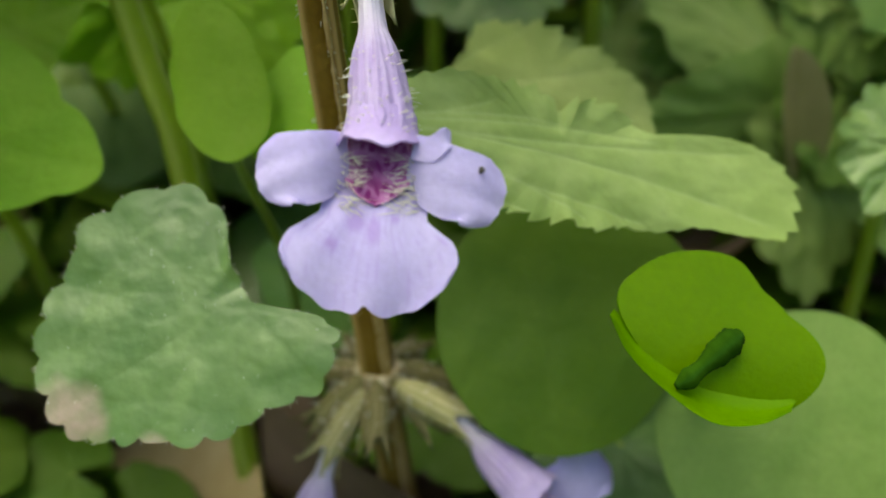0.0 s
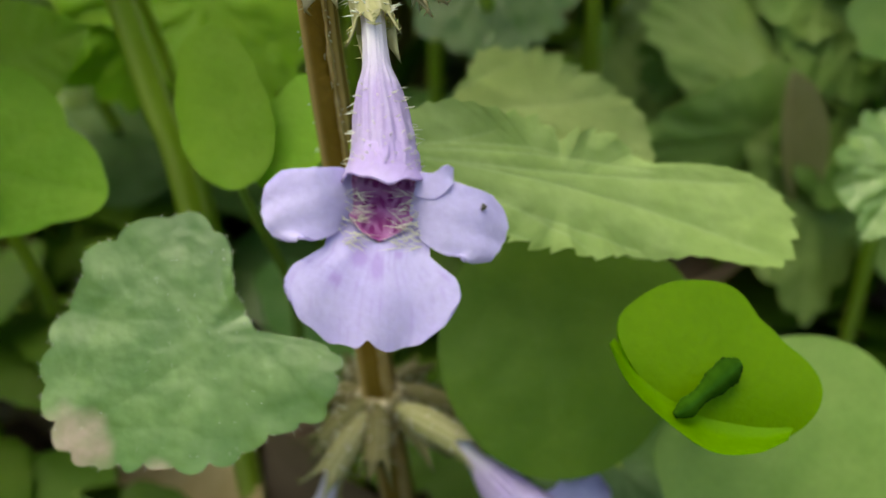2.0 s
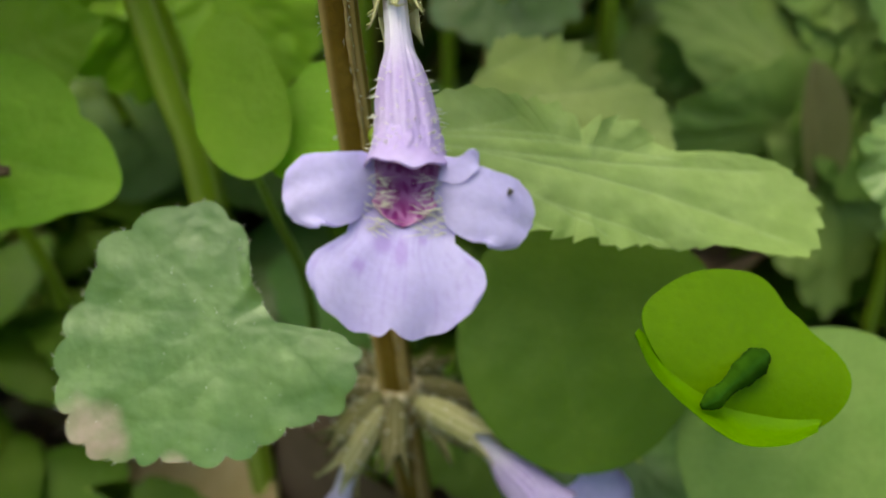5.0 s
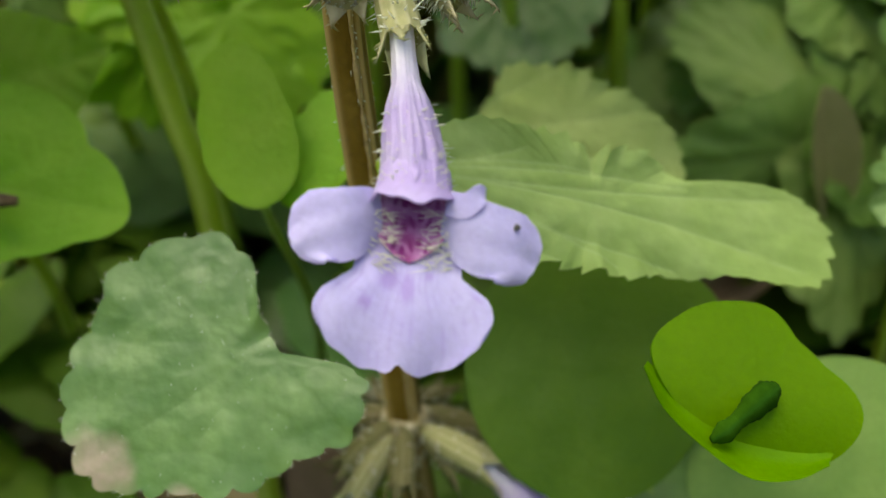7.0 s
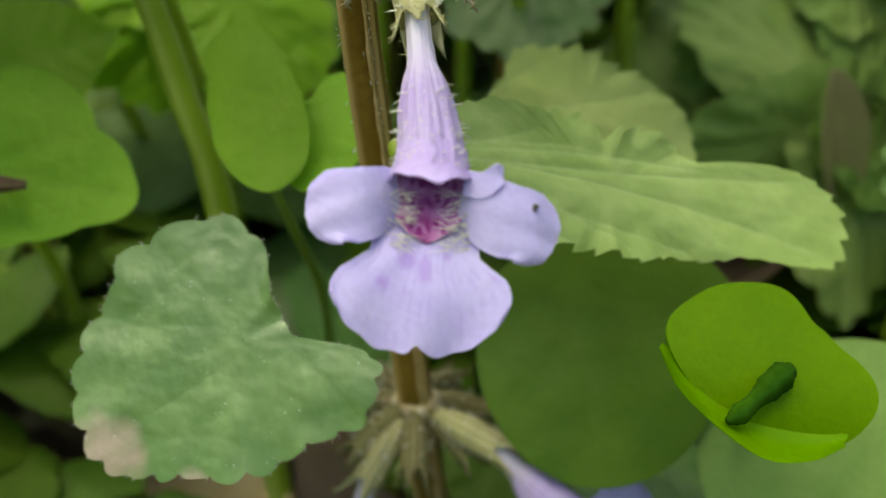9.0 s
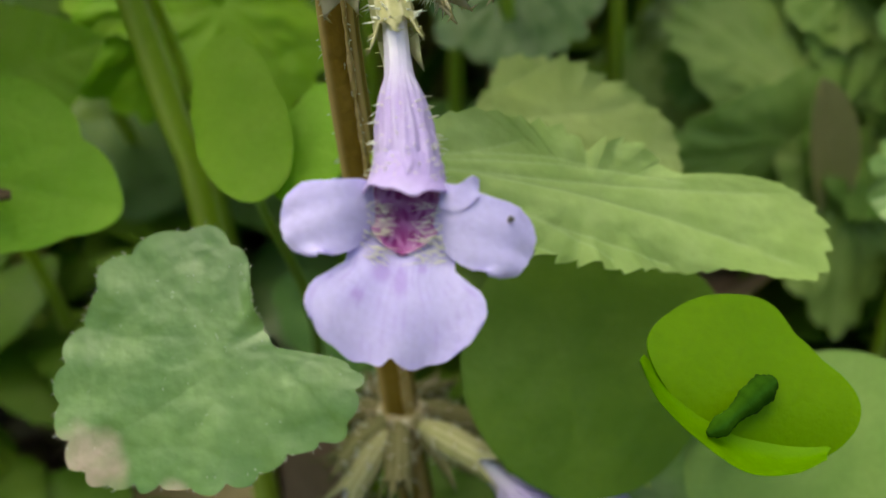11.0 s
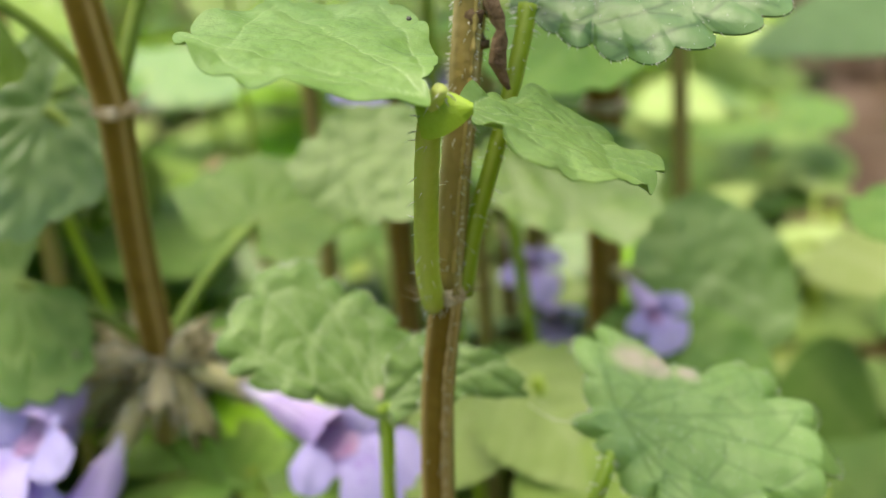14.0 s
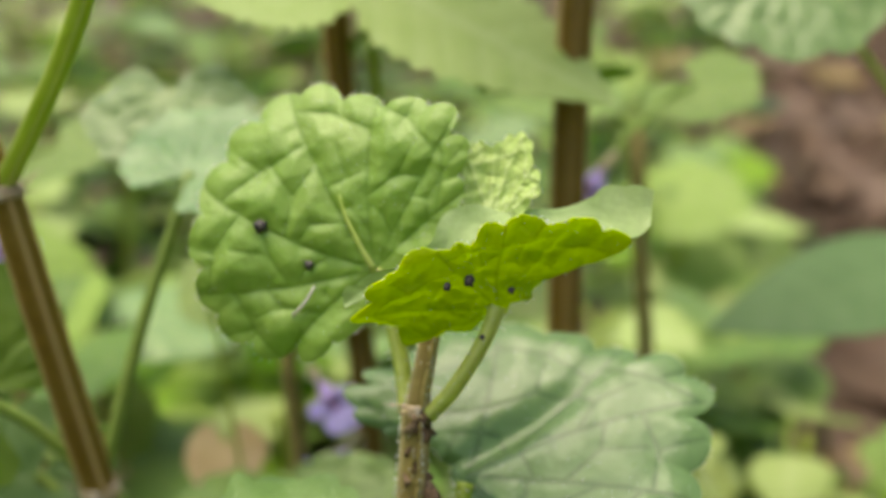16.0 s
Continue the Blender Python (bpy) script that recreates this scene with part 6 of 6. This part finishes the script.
for x, y, k in spots[-8:] + spots[:150]:
    s = rng.uniform(0.75, 1.15)
    h = 0.9 * noise.noise(Vector((x * 0.07, y * 0.07, 0))) + 0.35 * noise.noise(Vector((x * 0.4, y * 0.4, 3)))
    m = pose(x * CM, y * CM, h * CM, rng.uniform(-6, 6), rng.uniform(-6, 6), rng.uniform(0, 360)) @ Matrix.Diagonal((s, s, s, 1))
    copy_thing(protos[k], m)

def rosette(seed, mat):
    rng = np.random.RandomState(seed)
    t = thing("woodland_herb", (0, 0, 0), "low dark green woodland herb close to the soil", "plant", "low herbs")
    for j in range(7):
        w = j * 0.9 + rng.uniform(-0.2, 0.2)
        o = np.array((math.cos(w), math.sin(w), 0))
        kn = o * rng.uniform(0.3, 0.9) + np.array((0, 0, rng.uniform(0.8, 2.3)))
        lf = stalk(t, [(0, 0, -0.4), kn * 0.5 + np.array((0, 0, 0.25)), kn], [0.05, 0.04], M_PETIOLE, "leaf", 0, 1, count=6, sides=6)
        fan_leaf(lf, kn, kn + o * rng.uniform(0.7, 1.0) + np.array((0, 0, rng.uniform(-0.4, 0.1))), np.array((0, 0, 1)) + 0.3 * rng.randn(3), rng.uniform(1.2, 1.7), [mat, mat], rng.randint(999), 9, 44, 15, 0.07, bulge=0.03, cup=-0.06)
    return t


herbs = [rosette(400 + k, (M_DEEP, M_BLUE, M_DEEP, M_DEEP)[k]) for k in range(4)]
rng = np.random.RandomState(19)
placed = []
for _ in range(900):
    x, y = rng.uniform(-9, 9), rng.uniform(2.0, 14)
    if any((x - a) ** 2 + (y - b) ** 2 < 1.5 for a, b in placed) or len(placed) > 75:
        continue
    placed.append((x, y))
    k = rng.randint(4)
    s = rng.uniform(0.6, 0.9) if y < 7.5 else rng.uniform(0.9, 1.3)
    m = pose(x * CM, y * CM, 0.2 * CM, rng.uniform(-8, 8), rng.uniform(-8, 8), rng.uniform(0, 360)) @ Matrix.Diagonal((s, s, s, 1))
    copy_thing(herbs[k], m)

for t in (*protos, *herbs):  # the patterns stand with the rest, out on the edge
    k = (*protos, *herbs).index(t)
    t.location = Vector((-14 + 3 * k, 34 + 5 * (k % 2), -0.1)) * CM

# low ground cover under the plants
cover = thing("ground_cover", (0, 0, 0), "low mixed green leaves covering the soil", "plants", "", "stuff")


def bare(x, y):
    """The open patch of dead leaves."""
    return 2.0 + y * 0.10 < x < 4 + y * 0.32 and y > 22


def cover_patch(seed, count, mat, x0, x1, y0, y1, z0, z1, size):
    rng = np.random.RandomState(seed)
    g = Geo()
    for _ in range(count):
        c = np.array((rng.uniform(x0, x1), rng.uniform(y0, y1), rng.uniform(z0, z1)))
        if bare(c[0], c[1]):
            continue
        w = rng.uniform(0, 6.28)
        S, T, N = frame_of((math.cos(w), math.sin(w), rng.uniform(-0.4, 0.3)), (rng.randn() * 0.4, -0.3 + rng.randn() * 0.3, 1))
        L = size * rng.uniform(0.6, 1.3)
        n = 14
        th = np.linspace(0, 2 * np.pi, n, endpoint=False)
        R = L * (0.8 + 0.25 * np.cos(th) + 0.05 * np.cos(5 * th + w))
        rim = c + np.outer(R * np.sin(th), S) + np.outer(R * np.cos(th), T) - np.outer(0.12 * R * R / L, N)
        mid = c + np.outer(R * 0.5 * np.sin(th), S) + np.outer(R * 0.5 * np.cos(th), T)
        v = np.vstack([c[None], mid, rim])
        f = [(0, 1 + i, 1 + (i + 1) % n) for i in range(n)] + [(1 + i, 1 + n + i, 1 + n + (i + 1) % n, 1 + (i + 1) % n) for i in range(n)]
        g.add(v, f, rng.rand() * 0.3)
        stem_foot = np.array((c[0] + rng.uniform(-.5, .5), c[1] + rng.uniform(-.5, .5), -0.5))
        sweep(g, [stem_foot, c], [0.05, 0.035], 5, 2, 0, 3, caps=False)
    return part("leaves", g, mat, cover)


cover_patch(5, 240, M_LEAF, -30, 14, 14, 60, 0.3, 3.5, 1.2)
cover_patch(7, 130, M_SOFT, 2.5, 16, 13, 42, 1.0, 5.5, 1.1)
cover_patch(8, 60, M_SOFT, 2.5, 12, 12, 30, 1.0, 6.0, 1.0)
cover_patch(6, 110, M_YELLOW, 1, 30, 16, 70, 0.3, 3.5, 1.2)
cover_patch(14, 120, M_LEAF, -25, 0, 16, 70, 0.3, 3.5, 1.2)

# the same growth beside and behind the camera
cover_patch(9, 260, M_LEAF, -60, -10, -60, 20, 0.3, 3.5, 1.3)
cover_patch(10, 260, M_SOFT, 10, 60, -60, 24, 0.3, 3.5, 1.3)
cover_patch(11, 160, M_DEEP, -12, 12, -60, -6, 0.3, 3.0, 1.3)
cover_patch(12, 500, M_LEAF, -180, 180, 60, 220, 0.3, 6, 3.0)
cover_patch(13, 500, M_SOFT, -180, 180, -200, -60, 0.3, 6, 3.0)

# dead leaves lying on the soil
litter = thing("leaf_litter", (0, 0, 0), "brown curled dead leaves lying on the soil", "litter", "", "stuff")
for s, mat, cnt in ((1, M_LITTER, 420), (2, M_TAN, 60), (3, M_LITTER, 1400)):
    rng = np.random.RandomState(300 + s)
    g = Geo()
    for _ in range(cnt):
        y = 4 + 130 * rng.rand() ** 1.3
        x = rng.uniform(-1, 1) * (8 + y * 0.5)
        if rng.rand() < 0.45:
            y = rng.uniform(20, 120)
            x = rng.uniform(2 + y * 0.1, 4 + y * 0.32)
        if s == 3:  # the wider floor of the wood
            w, r = rng.uniform(0, 6.2832), 20 + 330 * rng.rand() ** 0.6
            x, y = math.cos(w) * r, math.sin(w) * r
            if y > 4 and abs(x) < 8 + y * 0.5 and y < 134:
                continue
        S, T, N = frame_of((rng.randn(), rng.randn(), 0.1 * rng.randn()), (rng.randn() * 0.35, rng.randn() * 0.35, 1))
        L, W = rng.uniform(3.0, 8.0), rng.uniform(1.8, 4.2)
        ni, nj = 9, 7
        u, v = np.linspace(0, 1, ni), np.linspace(-1, 1, nj)
        w = OVATE(u) * W / 2
        h = rng.uniform(0.3, 1.0) * (np.abs(v)[None, :] ** 1.5 * W * 0.35) + rng.uniform(-0.4, 0.4) * ((u - 0.5) ** 2)[:, None] * L
        c = np.array((x, y, 0.55 + 0.9 * noise.noise(Vector((x * 0.07, y * 0.07, 0)))))
        p = c + np.outer(np.outer(w, v).ravel(), S) + np.outer(np.repeat(u * L, nj), T) + np.outer(h.ravel(), N)
        g.add(p, [(i * nj + j, (i + 1) * nj + j, (i + 1) * nj + j + 1, i * nj + j + 1) for i in range(ni - 1) for j in range(nj - 1)], np.tile(np.exp(-(v / 0.12) ** 2) * 0.6, ni))
    part("dead_leaves", g, mat, litter)


# ---- unseen ring in place of a woodland edge, added to keep the low sky out ----
def hedge():
    g = Geo()
    rng = np.random.RandomState(12)
    n = 96
    for k in range(6):
        ring = []
        for j in range(n):
            w = j * 2 * math.pi / n
            r = 420 - k * 12 + 45 * noise.noise(Vector((math.cos(w) * 3, math.sin(w) * 3, k * 0.7)))
            ring.append((math.cos(w) * r, math.sin(w) * r, (-2, 25, 45, 65, 85, 105)[k] + (35 * rng.rand() if k else 0)))
        g.add(ring, [])
    f = [(k * n + j, k * n + (j + 1) % n, (k + 1) * n + (j + 1) % n, (k + 1) * n + j) for k in range(5) for j in range(n)]
    me = bpy.data.meshes.new("backdrop")
    me.from_pydata((np.concatenate(g.v) * CM).tolist(), [], f)
    me.materials.append(M_DEEP)
    tagged(new("backdrop", me), "unseen dark green ring added to keep the low sky out", "hedge", "", "structure")


hedge()
